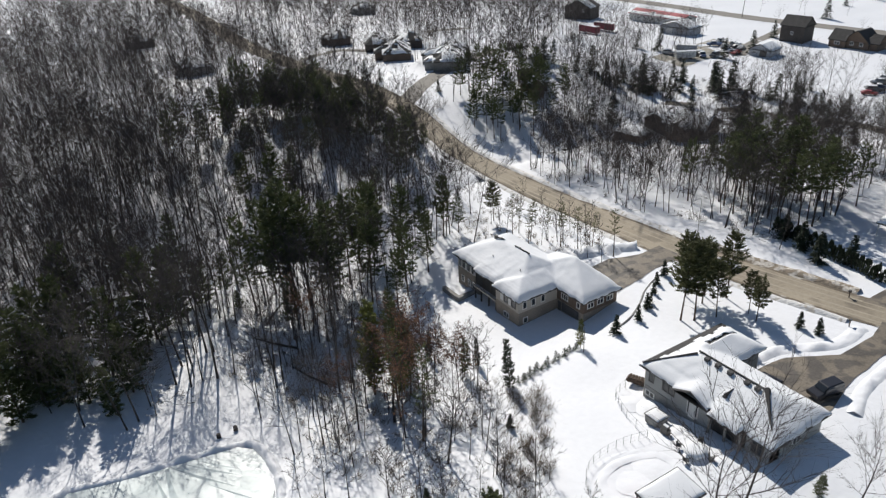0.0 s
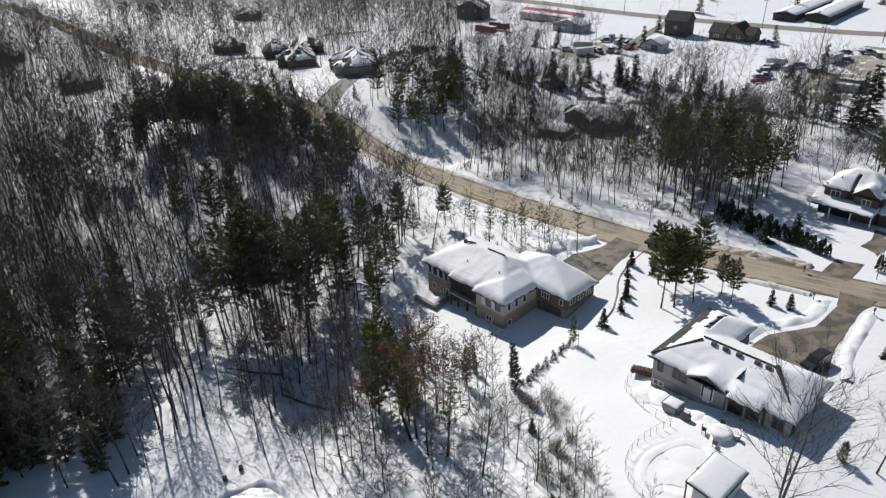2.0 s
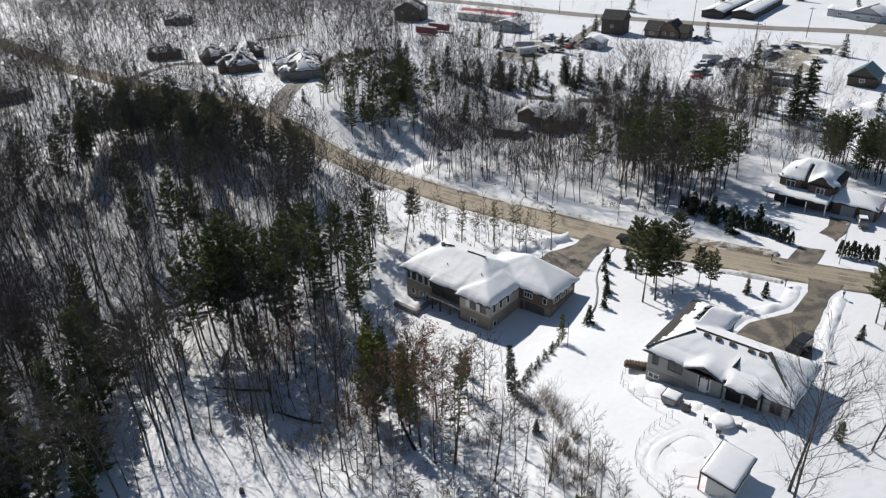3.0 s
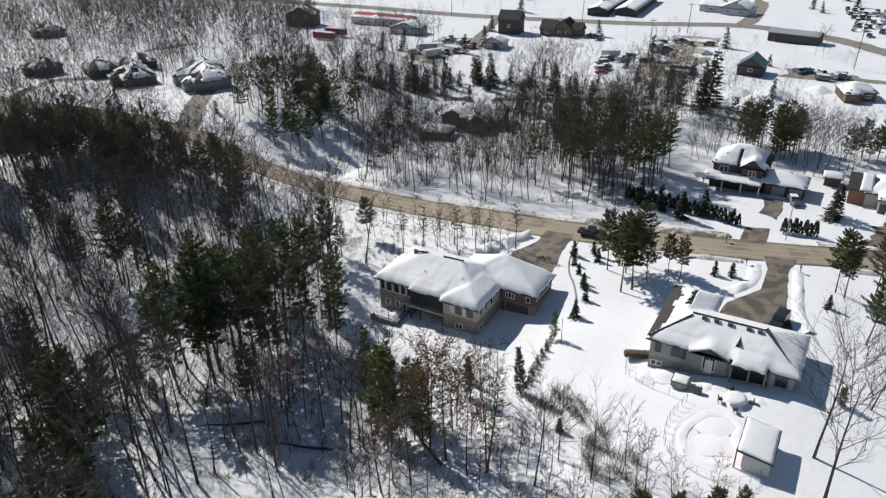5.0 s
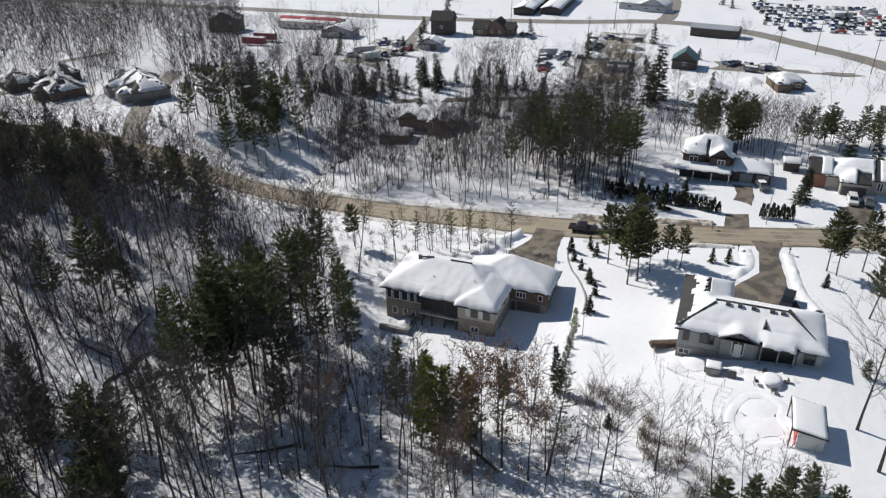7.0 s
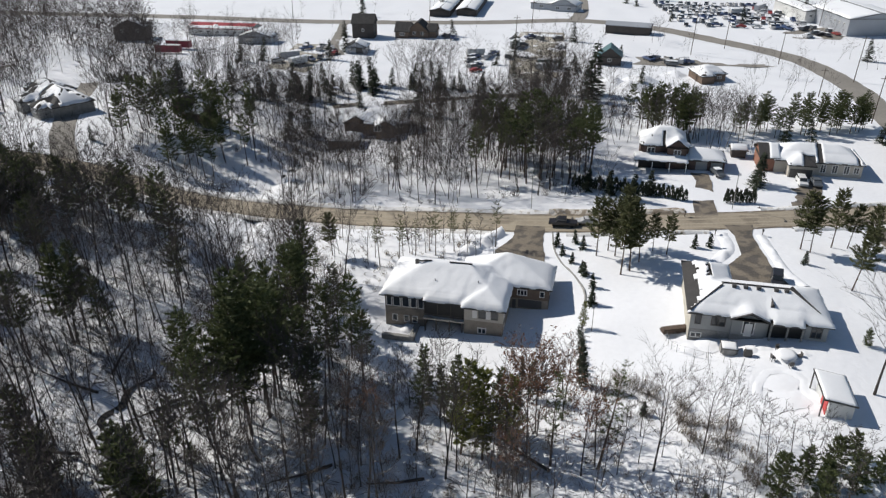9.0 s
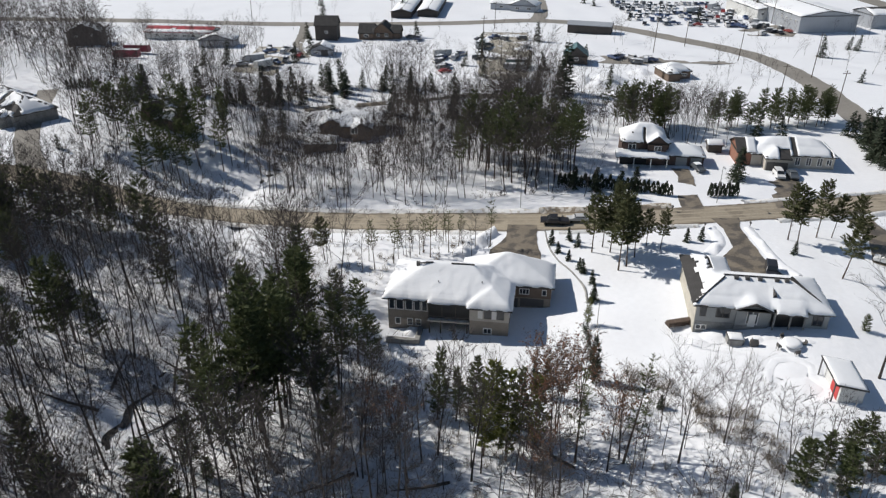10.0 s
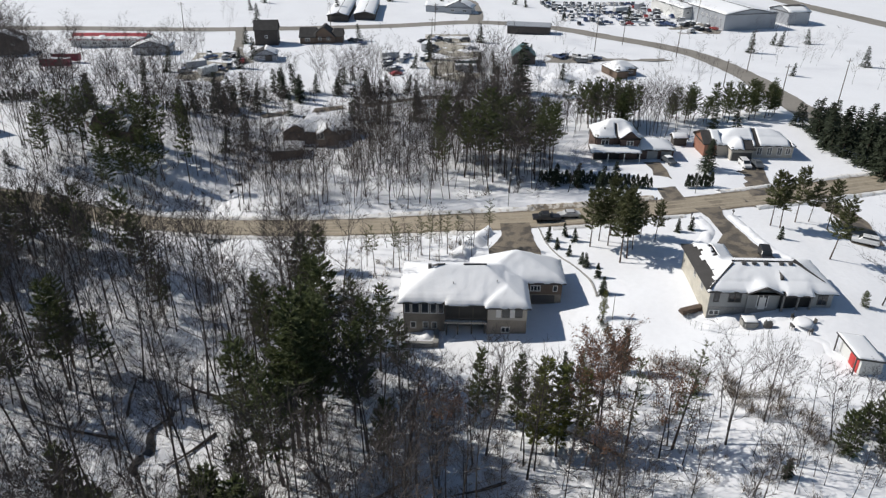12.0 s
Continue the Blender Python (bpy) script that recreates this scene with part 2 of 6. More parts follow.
def near_line(line, x, y):
    a = np.array([(p.x, p.y) for p in line[::2]])
    return np.min(np.hypot(x[..., None] - a[:, 0], y[..., None] - a[:, 1]), axis=-1)


def graded(stops):
    out = []
    for (a, s), (b, _) in zip(stops, stops[1:]):
        out.extend(np.arange(a, b, s))
    return np.array(out + [stops[-1][0]])


def build_ground():
    gx = graded([(-2500, 400), (-500, 60), (-80, 4), (0, 1.5), (140, 3), (330, 8), (500, 60), (900, 400), (3300, 400)])
    gy = graded([(-2500, 400), (-500, 60), (-80, 4), (15, 1.5), (150, 3), (260, 8), (500, 60), (900, 400), (3300, 400)])
    X, Y = np.meshgrid(gx, gy, indexing="ij")
    Z = height(X, Y)
    calm = np.minimum(near_line(MAIN_ROAD, X, Y), near_line(FAR_STREET, X, Y))
    calm = np.clip((calm - 5.5) / 4, 0, 1)
    calm *= np.clip((np.hypot((X - 84) / 9, (Y - 79) / 9) - 1) * 3, 0, 1) * np.clip((np.hypot((X - 86) / 20, (Y - 39) / 10) - 1) * 3, 0, 1)
    calm *= np.clip((near_line(CROSS_STREET, X, Y) - 4) / 3, 0, 1)
    gully = near_line(NORTH_CREEK, X, Y)
    Z -= 1.3 * np.exp(-((gully / 2.0) ** 2))
    n1 = np.array([noise.noise((x * 0.09, y * 0.09, 1)) for x, y in zip(X.ravel(), Y.ravel())]).reshape(X.shape)
    n2 = np.array([noise.noise((x * 0.4, y * 0.4, 5)) for x, y in zip(X.ravel(), Y.ravel())]).reshape(X.shape)
    Z = Z + calm * (0.35 * n1 + 0.06 * n2)
    # the frozen pool hollow, the skating rink and the creek bed
    pool = np.hypot((X - 49.8) / 4.4, (Y - 40.2) / 2.8)
    Z -= 0.35 * np.exp(-(pool ** 4))
    creek = near_line(CREEK, X, Y)
    Z -= 1.1 * np.exp(-((creek / 1.7) ** 2))
    nx, ny = len(gx), len(gy)
    b = Bag()
    b.v = list(map(tuple, np.stack([X, Y, Z], -1).reshape(-1, 3).tolist()))
    b.f = [(i * ny + j, (i + 1) * ny + j, (i + 1) * ny + j + 1, i * ny + j + 1) for i in range(nx - 1) for j in range(ny - 1)]
    g = part("ground", b, SNOW, smooth=True)
    tagged(g, "snow-covered ground sloping to a wooded creek", "ground", kind="structure")


NORTH_CREEK = smooth_line([(109, 146), (117, 146.6), (127, 145.2), (133.5, 142.7), (143.5, 139.5), (156, 140), (168, 150)], 1.5)
CREEK = smooth_line([(108, 143), (90, 138), (70, 134), (56, 131.5), (50, 129.2), (46, 130.8), (42.5, 129.6), (38.5, 131), (35, 129.6), (32, 130.6), (28.5, 128.6), (24.5, 130), (20.5, 127.4), (12, 128.5), (-10, 132)], 1.0)
build_ground()
tagged(part("road", ribbon(MAIN_ROAD, 4.1, 4.1, 0.07, 6, 0.5), SANDED), "sandy brown winter road with wheel tracks", "road", kind="structure")
for o in (-4.1, 3.5):
    tagged(part("road_shoulder", ribbon(stretch(MAIN_ROAD, -60, 300), -o, o + 0.6, 0.085, 2, 0.25), DIRT_EDGE), "dark dirty edge of the sanded road", "road shoulder", kind="structure")
for o in (-2.7, -1.2, 0.9, 2.3):
    tagged(part("wheel_track", ribbon(stretch(MAIN_ROAD, -60, 300), -o, o + 0.4, 0.085, 1, 0.12), WORN_TRACK), "pale worn wheel track on the road", "wheel track", kind="structure")
tagged(part("road", ribbon(CROSS_STREET, 3.0, 3.0, 0.06, 4, 0.4), FAR_ROAD), "ploughed side street between snow banks", "road", kind="structure")
tagged(part("road", ribbon(FAR_STREET, 4.6, 4.6, 0.06, 4, 0.6), FAR_ROAD), "grey ploughed town road curving past fields", "road", kind="structure")
tagged(part("road", ribbon(FAR_SPUR, 3.5, 3.5, 0.07, 4, 0.6), FAR_ROAD), "grey ploughed road leading away", "road", kind="structure")
tagged(part("road", ribbon(smooth_line([(84, 240), (102, 266), (122, 274), (134, 262), (152, 272), (168, 284), (190, 278)]), 2.2, 2.2, 0.06, 3, 0.5), FAR_ROAD), "narrow ploughed lane through the wood", "road", kind="structure")
tagged(part("driveway", sheet(DRIVE_ONE, 0.09), ASPHALT), "cleared dark asphalt driveway with slush", "driveway", kind="structure")
tagged(part("driveway", sheet(DRIVE_TWO, 0.09), ASPHALT), "wet dark asphalt driveway beside the bungalow", "driveway", kind="structure")
tagged(part("creek", ribbon([p for p in CREEK if p.x < 50], 0.45, 0.4, -0.8, 2, 0.5), WATER), "narrow dark open creek between snowy banks", "creek", kind="structure")
tagged(part("creek", ribbon(NORTH_CREEK, 0.7, 0.7, -1.05, 2, 0.3), WATER), "dark ditch leading to the road culvert", "creek", kind="structure")
tagged(part("road", ribbon(smooth_line([(480, -78), (395, -92), (372, -98), (345, -106), (300, -120), (240, -140)], 6), 6, 6, 0.08, 4, 0.6), FAR_ROAD), "grey highway at the edge of the fields", "road", kind="structure")


def bank(line, offset, width, tall, seed):
    """A lumpy ploughed ridge of snow along a line."""
    b = Bag()
    n = 6
    for p, s in sides_of(line):
        for k in range(n + 1):
            u = k / n
            q = p + s * (offset + width * (u - 0.5))
            lump = 0.5 + 0.9 * abs(noise.noise((q.x * 0.35, q.y * 0.35, seed))) + 0.6 * noise.noise((q.x * 0.9, q.y * 0.9, seed + 4))
            b.v.append((q.x, q.y, hz(q.x, q.y) - 0.05 + tall * math.sin(math.pi * u) ** 0.8 * lump))
    for i in range(len(line) - 1):
        for k in range(n):
            a = i * (n + 1) + k
            b.f.append((a, a + 1, a + n + 2, a + n + 1))
    return b


def snow_bank(line, offset, width, tall, seed, mat=None):
    tagged(part("snow_bank", bank(line, offset, width, tall, seed), mat or BANK_SNOW, smooth=True), "ploughed ridge of dirty snow beside the road", "snow bank", kind="structure")


snow_bank(stretch(MAIN_ROAD, -60, 33), 5.0, 1.8, 0.7, 1)
snow_bank(stretch(MAIN_ROAD, 46, 73), 5.0, 1.6, 0.6, 2)
snow_bank(stretch(MAIN_ROAD, 84, 250), 5.0, 1.6, 0.6, 3)
snow_bank(stretch(MAIN_ROAD, -60, 34), -5.0, 1.8, 0.7, 5)
snow_bank(stretch(MAIN_ROAD, 48, 76), -5.2, 2.4, 0.9, 6, BANK_DIRTY)
snow_bank(stretch(MAIN_ROAD, 76, 186), -5.1, 2.0, 0.8, 7)
snow_bank(smooth_line([(94, 84.5), (89, 88), (84, 90)], 0.7), 0, 3.4, 1.8, 8, SNOW)
# Low, narrow grey ridge that follows the drive.
tagged(part("drive_ridge", bank(smooth_line([(95, 74.6), (88, 73.6), (83, 71.8), (79, 69.3), (74.5, 67.3), (70, 66.8)], 0.6), 0, 0.4, 0.25, 9), GREY_STONE, smooth=True), "low dark ridge along the drive", "edging", kind="structure")
snow_bank(smooth_line([(97, 43.4), (90, 43), (83, 46.6), (78, 47.5)], 0.5), 0, 2.6, 0.55, 10, SNOW)
snow_bank(smooth_line([(97, 36.4), (89, 35.6), (82, 34.6), (77, 32.6)], 0.5), 0, 2.0, 0.5, 11, SNOW)


# ---- trees ----
def spray(b, p, d, length, width, rng):
    """One thin twig or needle tuft: a triangle that tapers from p along d."""
    side = Vector((rng.uniform(-1, 1), rng.uniform(-1, 1), rng.uniform(-1, 1))).cross(d).normalized() * (width / 2)
    k = len(b.v)
    b.v.extend([tuple(p + side), tuple(p - side), tuple(p + d * length)])
    b.f.append((k, k + 1, k + 2))


def bare_tree(tall, seed, limbs=18, subs=5, twigs=6, sides=5, spread=0.3, leaves=0, thin=1.0, fine=0.038, light=False, low=0.26):
    """Trunk and crown of a leafless hardwood, standing at the origin."""
    rng = random.Random(seed)
    trunk, crown, leaf = Bag(), Bag(), Bag()
    lean = Vector((rng.uniform(-0.06, 0.06), rng.uniform(-0.06, 0.06), 0))
    r0 = tall * 0.0088 * thin
    axis = [Vector((lean.x * tall * t + 0.02 * tall * math.sin(3 * t + seed), lean.y * tall * t + 0.015 * tall * math.sin(4 * t + 2 * seed), tall * t)) for t in np.linspace(0, 0.92, 8)]
    axis[0].z -= 0.6
    trunk.tube(axis, [r0 * (1.25 if i == 0 else 1 - 0.82 * i / 7) for i in range(8)], sides)
    for i in range(limbs):
        t = low + (0.94 - low) * (i / limbs) ** 0.85
        k = min(6, int(t / 0.92 * 7))
        p = axis[k].lerp(axis[k + 1], t / 0.92 * 7 - k)
        a = i * 2.4 + rng.uniform(-0.5, 0.5)
        up = rng.uniform(0.55, 1.5)
        d = Vector((math.cos(a), math.sin(a), up)).normalized()
        ln = tall * spread * rng.uniform(0.7, 1.25) * (1.25 - 0.75 * abs(t - 0.5))
        q = p + d * ln * 0.5 + Vector((0, 0, 0.04 * ln))
        e = q + (d + Vector((0, 0, 0.35))).normalized() * ln * 0.5
        r = r0 * 0.36 * (1.2 - t)
        if light:
            spray(crown, p, (e - p).normalized(), (e - p).length, 2 * r, rng)
        else:
            crown.tube([p, q, e], [r, r * 0.6, r * 0.2], 3)
        for s in range(subs):
            u = 0.25 + 0.75 * s / subs
            c = p.lerp(q, u * 2) if u < 0.5 else q.lerp(e, u * 2 - 1)
            f = (d + Vector((rng.uniform(-1, 1), rng.uniform(-1, 1), rng.uniform(-0.2, 0.9)))).normalized()
            l2 = ln * rng.uniform(0.28, 0.5)
            spray(crown, c, f, l2, 0.07 * thin, rng)
            for w in range(twigs):
                g = (f + Vector((rng.uniform(-0.9, 0.9), rng.uniform(-0.9, 0.9), rng.uniform(-0.5, 0.8)))).normalized()
                spray(crown, c + f * l2 * rng.uniform(0.2, 1), g, l2 * rng.uniform(0.4, 0.9), fine, rng)
            for w in range(leaves):
                g = Vector((rng.uniform(-1, 1), rng.uniform(-1, 1), rng.uniform(-1, 0.4))).normalized()
                spray(leaf, c + f * l2 * rng.uniform(0.2, 1.2) + g * rng.uniform(0, 0.5), g, rng.uniform(0.22, 0.4), 0.2, rng)
    return trunk, crown, leaf


def leafy(b, p, d, out, length, width):
    """One flat needle tuft along d whose broad side faces out."""
    side = d.cross(out)
    side = side.normalized() * (width / 2) if side.length > 1e-3 else Vector((width / 2, 0, 0))
    k = len(b.v)
    b.v.extend([tuple(p - side), tuple(p + side), tuple(p + d * length)])
    b.f.append((k, k + 1, k + 2))


def pine_tree(tall, seed, first=0.35, wide=0.15, rows=24, per=5, tufts=26, slope=0.0, size=1.0, ragged=0.5, dead=6):
    """A pine: bare lower trunk with dead stubs, then uneven limbs that end in upturned plates of needles."""
    rng = random.Random(seed)
    trunk, crown = Bag(), Bag()
    axis = [Vector((0.012 * tall * math.sin(2.5 * t + seed), 0.012 * tall * math.cos(2 * t + seed), tall * t)) for t in np.linspace(0, 1, 7)]
    axis[0].z -= 0.6
    r0 = 0.011 * tall
    trunk.tube(axis, [r0 * (1.2 if i == 0 else 1 - 0.93 * i / 6) for i in range(7)], 5)

    def on_axis(t):
        k = min(5, int(t * 6))
        return axis[k].lerp(axis[k + 1], t * 6 - k)

    for i in range(dead):
        a, t = rng.uniform(0, 6.28), first * rng.uniform(0.35, 1.0)
        spray(trunk, on_axis(t), Vector((math.cos(a), math.sin(a), rng.uniform(-0.2, 0.2))), tall * wide * rng.uniform(0.3, 0.7), 0.08, rng)
    for i in range(rows):
        t = first + (1 - first) * (i + rng.uniform(-0.4, 0.4)) / rows
        t = min(max(t, first * 0.9), 0.985)
        p0 = on_axis(t)
        rise = (t - first) / (1 - first)
        reach = tall * wide * (0.22 + 1.1 * (1 - rise) ** 0.8) * min(1, 0.6 + 1.8 * rise)
        turn = rng.uniform(0, 6.28)
        for j in range(per):
            if rng.random() < 0.12:
                continue
            a = turn + 6.28 * j / per + rng.uniform(-0.5, 0.5)
            ln = reach * rng.uniform(1 - ragged, 1.15)
            flat = Vector((math.cos(a), math.sin(a), 0))
            across = Vector((-flat.y, flat.x, 0))
            up = slope + 0.75 * rise + rng.uniform(-0.12, 0.12)
            tip = p0 + flat * ln + Vector((0, 0, up * ln))
            spray(crown, p0, (tip - p0).normalized(), (tip - p0).length * 0.9, 0.1, rng)
            n = max(3, int(tufts * (0.35 + 0.65 * ln / (tall * wide))))
            for k in range(n):
                u = 0.22 + 0.8 * rng.random() ** 0.75
                c = p0.lerp(tip, u) + across * (rng.gauss(0, 0.2) * ln * (1.25 - u)) + Vector((0, 0, 0.10 * ln * u * u + rng.uniform(-0.12, 0.16) * size))
                d = (flat * rng.uniform(0.2, 1.0) + across * rng.uniform(-0.9, 0.9) + Vector((0, 0, rng.uniform(-0.1, 0.75)))).normalized()
                out = (flat * rng.uniform(0.1, 0.9) + across * rng.uniform(-0.5, 0.5) + Vector((0, 0, rng.uniform(0.3, 1.0)))).normalized()
                leafy(crown, c, d, out, rng.uniform(0.4, 0.85) * size, rng.uniform(0.2, 0.36) * size)
    return trunk, crown


def spruce_tree(tall, seed, wide=0.24, rows=16, tufts=8, per=9, width=0.045):
    rng = random.Random(seed)
    trunk, crown = Bag(), Bag()
    trunk.tube([(0, 0, -0.3), (0, 0, tall * 0.5), (0, 0, tall)], [0.02 * tall, 0.012 * tall, 0.004 * tall], 5)
    for i in range(rows):
        t = 0.04 + 0.95 * i / rows
        for j in range(per):
            a = rng.uniform(0, 2 * math.pi)
            ln = tall * wide * (1 - t) * rng.uniform(0.7, 1.2) + 0.04 * tall
            flat = Vector((math.cos(a), math.sin(a), 0))
            d = (flat + Vector((0, 0, rng.uniform(-0.35, 0.1)))).normalized()
            p = Vector((0, 0, tall * t))
            for s in range(tufts):
                c = p + d * ln * rng.uniform(0.05, 0.85)
                w = Vector((rng.uniform(-0.6, 0.6), rng.uniform(-0.6, 0.6), rng.uniform(-0.5, 0.3)))
                leafy(crown, c, (d + w).normalized(), (flat + Vector((0, 0, rng.uniform(0.2, 0.9)))).normalized(), ln * rng.uniform(0.25, 0.5) + 0.03 * tall, tall * width)
    return trunk, crown


def tree_thing(name, bags, mats, label, category, group, extra=()):
    """The first tree of a kind, kept as a pattern for copies."""
    ob = thing(name, Matrix(), label, category, group)
    for pname, bag, mat in zip(("trunk", "crown", "leaves"), bags, mats):
        if bag.v:
            part(pname, bag, mat, ob)
    return ob


def plant(patterns, spots):
    """Copies of patterns at (x, y, scale) spots; the first uses of each pattern are the patterns themselves."""
    rng = random.Random(len(spots))
    used = set()
    for i, (x, y, s) in enumerate(spots):
        ob = patterns[i % len(patterns)]
        m = pose(x, y, hz(x, y) - 0.05, rng.gauss(0, 2), rng.gauss(0, 2), rng.uniform(0, 360))
        if ob not in used:
            used.add(ob)
            ob.matrix_world = m
        else:
            ob = copy_thing(ob, m)
        ob.scale = (s, s, s)


def joined(name, bags, spots, mat, label, category):
    """Many alike plants in one mesh."""
    rng = random.Random(len(spots) + 7)
    arrays = [(np.array(b.v), np.array(b.f)) for b in bags]
    vs, fs, n = [], [], 0
    for x, y, s in spots:
        v, f = arrays[rng.randrange(len(arrays))]
        a = rng.uniform(0, 2 * math.pi)
        c, w = math.cos(a) * s, math.sin(a) * s
        m = np.array([[c, w, 0], [-w, c, 0], [rng.gauss(0, 0.08), rng.gauss(0, 0.08), s]])
        vs.append(v @ m + np.array([x, y, hz(x, y) - 0.1]))
        fs.append(f + n)
        n += len(v)
    v, f = np.concatenate(vs), np.concatenate(fs)
    me = bpy.data.meshes.new(name)
    me.vertices.add(len(v))
    me.vertices.foreach_set("co", v.astype(np.float32).ravel())
    k = f.shape[1]
    me.loops.add(f.size)
    me.loops.foreach_set("vertex_index", f.astype(np.int32).ravel())
    me.polygons.add(len(f))
    me.polygons.foreach_set("loop_start", np.arange(0, f.size, k, dtype=np.int32))
    me.materials.append(mat)
    me.update(calc_edges=True)
    me.validate()
    return tagged(new(name, me), label, category, kind="stuff")


def scatter(x0, x1, y0, y1, n, seed, keep, gap=2.0, lo=0.75, hi=1.2):
    rng = random.Random(seed)
    cells, out = set(), []
    for _ in range(n * 6):
        if len(out) >= n:
            break
        x, y = rng.uniform(x0, x1), rng.uniform(y0, y1)
        c = (int(x / gap), int(y / gap))
        if c in cells or not keep(x, y):
            continue
        cells.add(c)
        out.append((x, y, rng.uniform(lo, hi)))
    return out


ROAD_PTS = np.array([(p.x, p.y) for L in (MAIN_ROAD, CROSS_STREET, FAR_STREET, FAR_SPUR) for p in L])


def off_road(x, y, d=7.5):
    return np.min(np.hypot(ROAD_PTS[:, 0] - x, ROAD_PTS[:, 1] - y)) > d


def clump(x, y, scale, seed):
    return noise.noise((x * scale, y * scale, seed))


def west_wood(x, y):
    """The wood on the near side of the road, west of the houses."""
    if not off_road(x, y, 6.5) or x > 97 or (x > 83 and 118 < y < 158 and clump(x, y, 0.2, 21) < 0.35):
        return False
    if math.hypot(x - 62, y - 224) < 14 or math.hypot(x - 59, y - 276) < 12:
        return False
    edge = 111 + 4 * clump(x, y, 0.06, 2)
    if x > 78:
        edge = 122 + 6 * clump(x, y, 0.06, 2)
    if x < 22:
        edge = 88 + 0.25 * abs(x)
    elif x < 58:
        edge = 104 - (58 - x) * 0.45
    return y > edge


def south_wood(x, y):
    """Thin young growth behind the two gardens."""
    return y > 58 + 0.45 * (x - 30) + 5 * clump(x, y, 0.08, 4) and x < 50 + 4 * clump(x, y, 0.1, 9) and y < 97 and not (x < 22 and 62 < y < 90)


def north_wood(x, y):
    if not off_road(x, y, 7.5) or math.hypot((x - 158) / 15, (y - 131) / 13) < 1 or math.hypot((x - 118) / 10, (y - 163) / 22) < 1:
        return False
    return x > (106.5 if 96 < y < 146 else 112) + 4 * clump(x, y, 0.05, 6) and x < 172 and 66 + 0.15 * (x - 110) < y < 190


def far_wood(x, y):
    if not off_road(x, y, 8) or clump(x, y, 0.018, 3) < -0.45:
        return False
    if any(math.hypot(x - a, y - b) < 13 for a, b in ((61, 228), (58, 278), (118, 290), (138, 263), (138, 231), (162, 350))):
        return False
    return y > 188 + 0.75 * max(0, x - 150) and not (107 < x < 129 and 188 < y < 245)


# hardwoods near the camera, one by one
bare = [tree_thing("bare_tree", bare_tree(15 + 1.3 * i, 20 + i, limbs=16, subs=6, twigs=5, low=0.4, spread=0.27), (BARK, TWIG, OAK_LEAF), "leafless grey-brown hardwood tree standing in snow", "tree", "bare trees of the wood") for i in range(6)]
plant(bare, scatter(14, 64, 92, 158, 142, 5, lambda x, y: west_wood(x, y) and clump(x, y, 0.06, 31) > -0.35, 2.5, 0.6, 1.0) + scatter(4, 30, 96, 140, 14, 6, west_wood, 2.4, 0.6, 0.95) + scatter(18, 40, 70, 98, 20, 7, lambda x, y: y > 66 + 0.5 * (x - 20), 2.6, 0.55, 0.85))
bottom_edge = scatter(24, 42, 34, 62, 48, 19, lambda x, y: y < 58 + 0.45 * (x - 30), 2.4, 0.5, 0.95)
sapling = [tree_thing("young_tree", bare_tree(8 + i, 50 + i, limbs=13, subs=5, twigs=5, spread=0.2, thin=0.9), (BARK, TWIG, OAK_LEAF), "slender leafless young tree behind the gardens", "tree", "young bare trees") for i in range(4)]
plant(sapling, scatter(16, 54, 56, 97, 62, 8, south_wood, 2.2, 0.7, 1.3) + bottom_edge)
# the rest of the woods
far_bare = [bare_tree(15 + i, 80 + i, limbs=13, subs=5, twigs=7, sides=3, thin=0.9, fine=0.052, light=True) for i in range(5)]
mid_bare = [bare_tree(14 + i, 85 + i, limbs=14, subs=5, twigs=6, sides=3, thin=0.95, fine=0.045, spread=0.34, light=True) for i in range(5)]
farther_bare = [bare_tree(15 + i, 90 + i, limbs=11, subs=4, twigs=4, sides=3, thin=0.72, fine=0.066, light=True) for i in range(4)]
FAR_TRUNK, FAR_CROWN = [b[0] for b in far_bare], [b[1] for b in far_bare]


def fine_only(b):
    """Triangles and quads in one triangle list."""
    out = Bag()
    out.v = b.v
    for q in b.f:
        out.f.append(q[:3])
        if len(q) == 4:
            out.f.append((q[0], q[2], q[3]))
    return out


FAR_TRUNK, FAR_CROWN = [fine_only(b) for b in FAR_TRUNK], [fine_only(b) for b in FAR_CROWN]
MID_TRUNK, MID_CROWN = [fine_only(b[0]) for b in mid_bare], [fine_only(b[1]) for b in mid_bare]
HAZE_CROWN = [fine_only(bare_tree(15 + i, 90 + i, limbs=11, subs=4, twigs=4, sides=3, thin=0.8, fine=0.1, light=True)[1]) for i in range(4)]
EDGE_TRUNK, EDGE_CROWN = [fine_only(b[0]) for b in farther_bare], [fine_only(b[1]) for b in farther_bare]
wood_a = scatter(-60, 38, 112, 205, 250, 18, lambda x, y: west_wood(x, y) and not (14 < x and y < 150), 2.8, 0.75, 1.15) + scatter(-60, 97, 84, 170, 410, 11, lambda x, y: west_wood(x, y) and not (14 < x < 62 and 90 < y < 150), 2.8, 0.7, 1.1)
wood_d = scatter(-70, 97, 170, 320, 1550, 17, west_wood, 2.4, 0.75, 1.15)
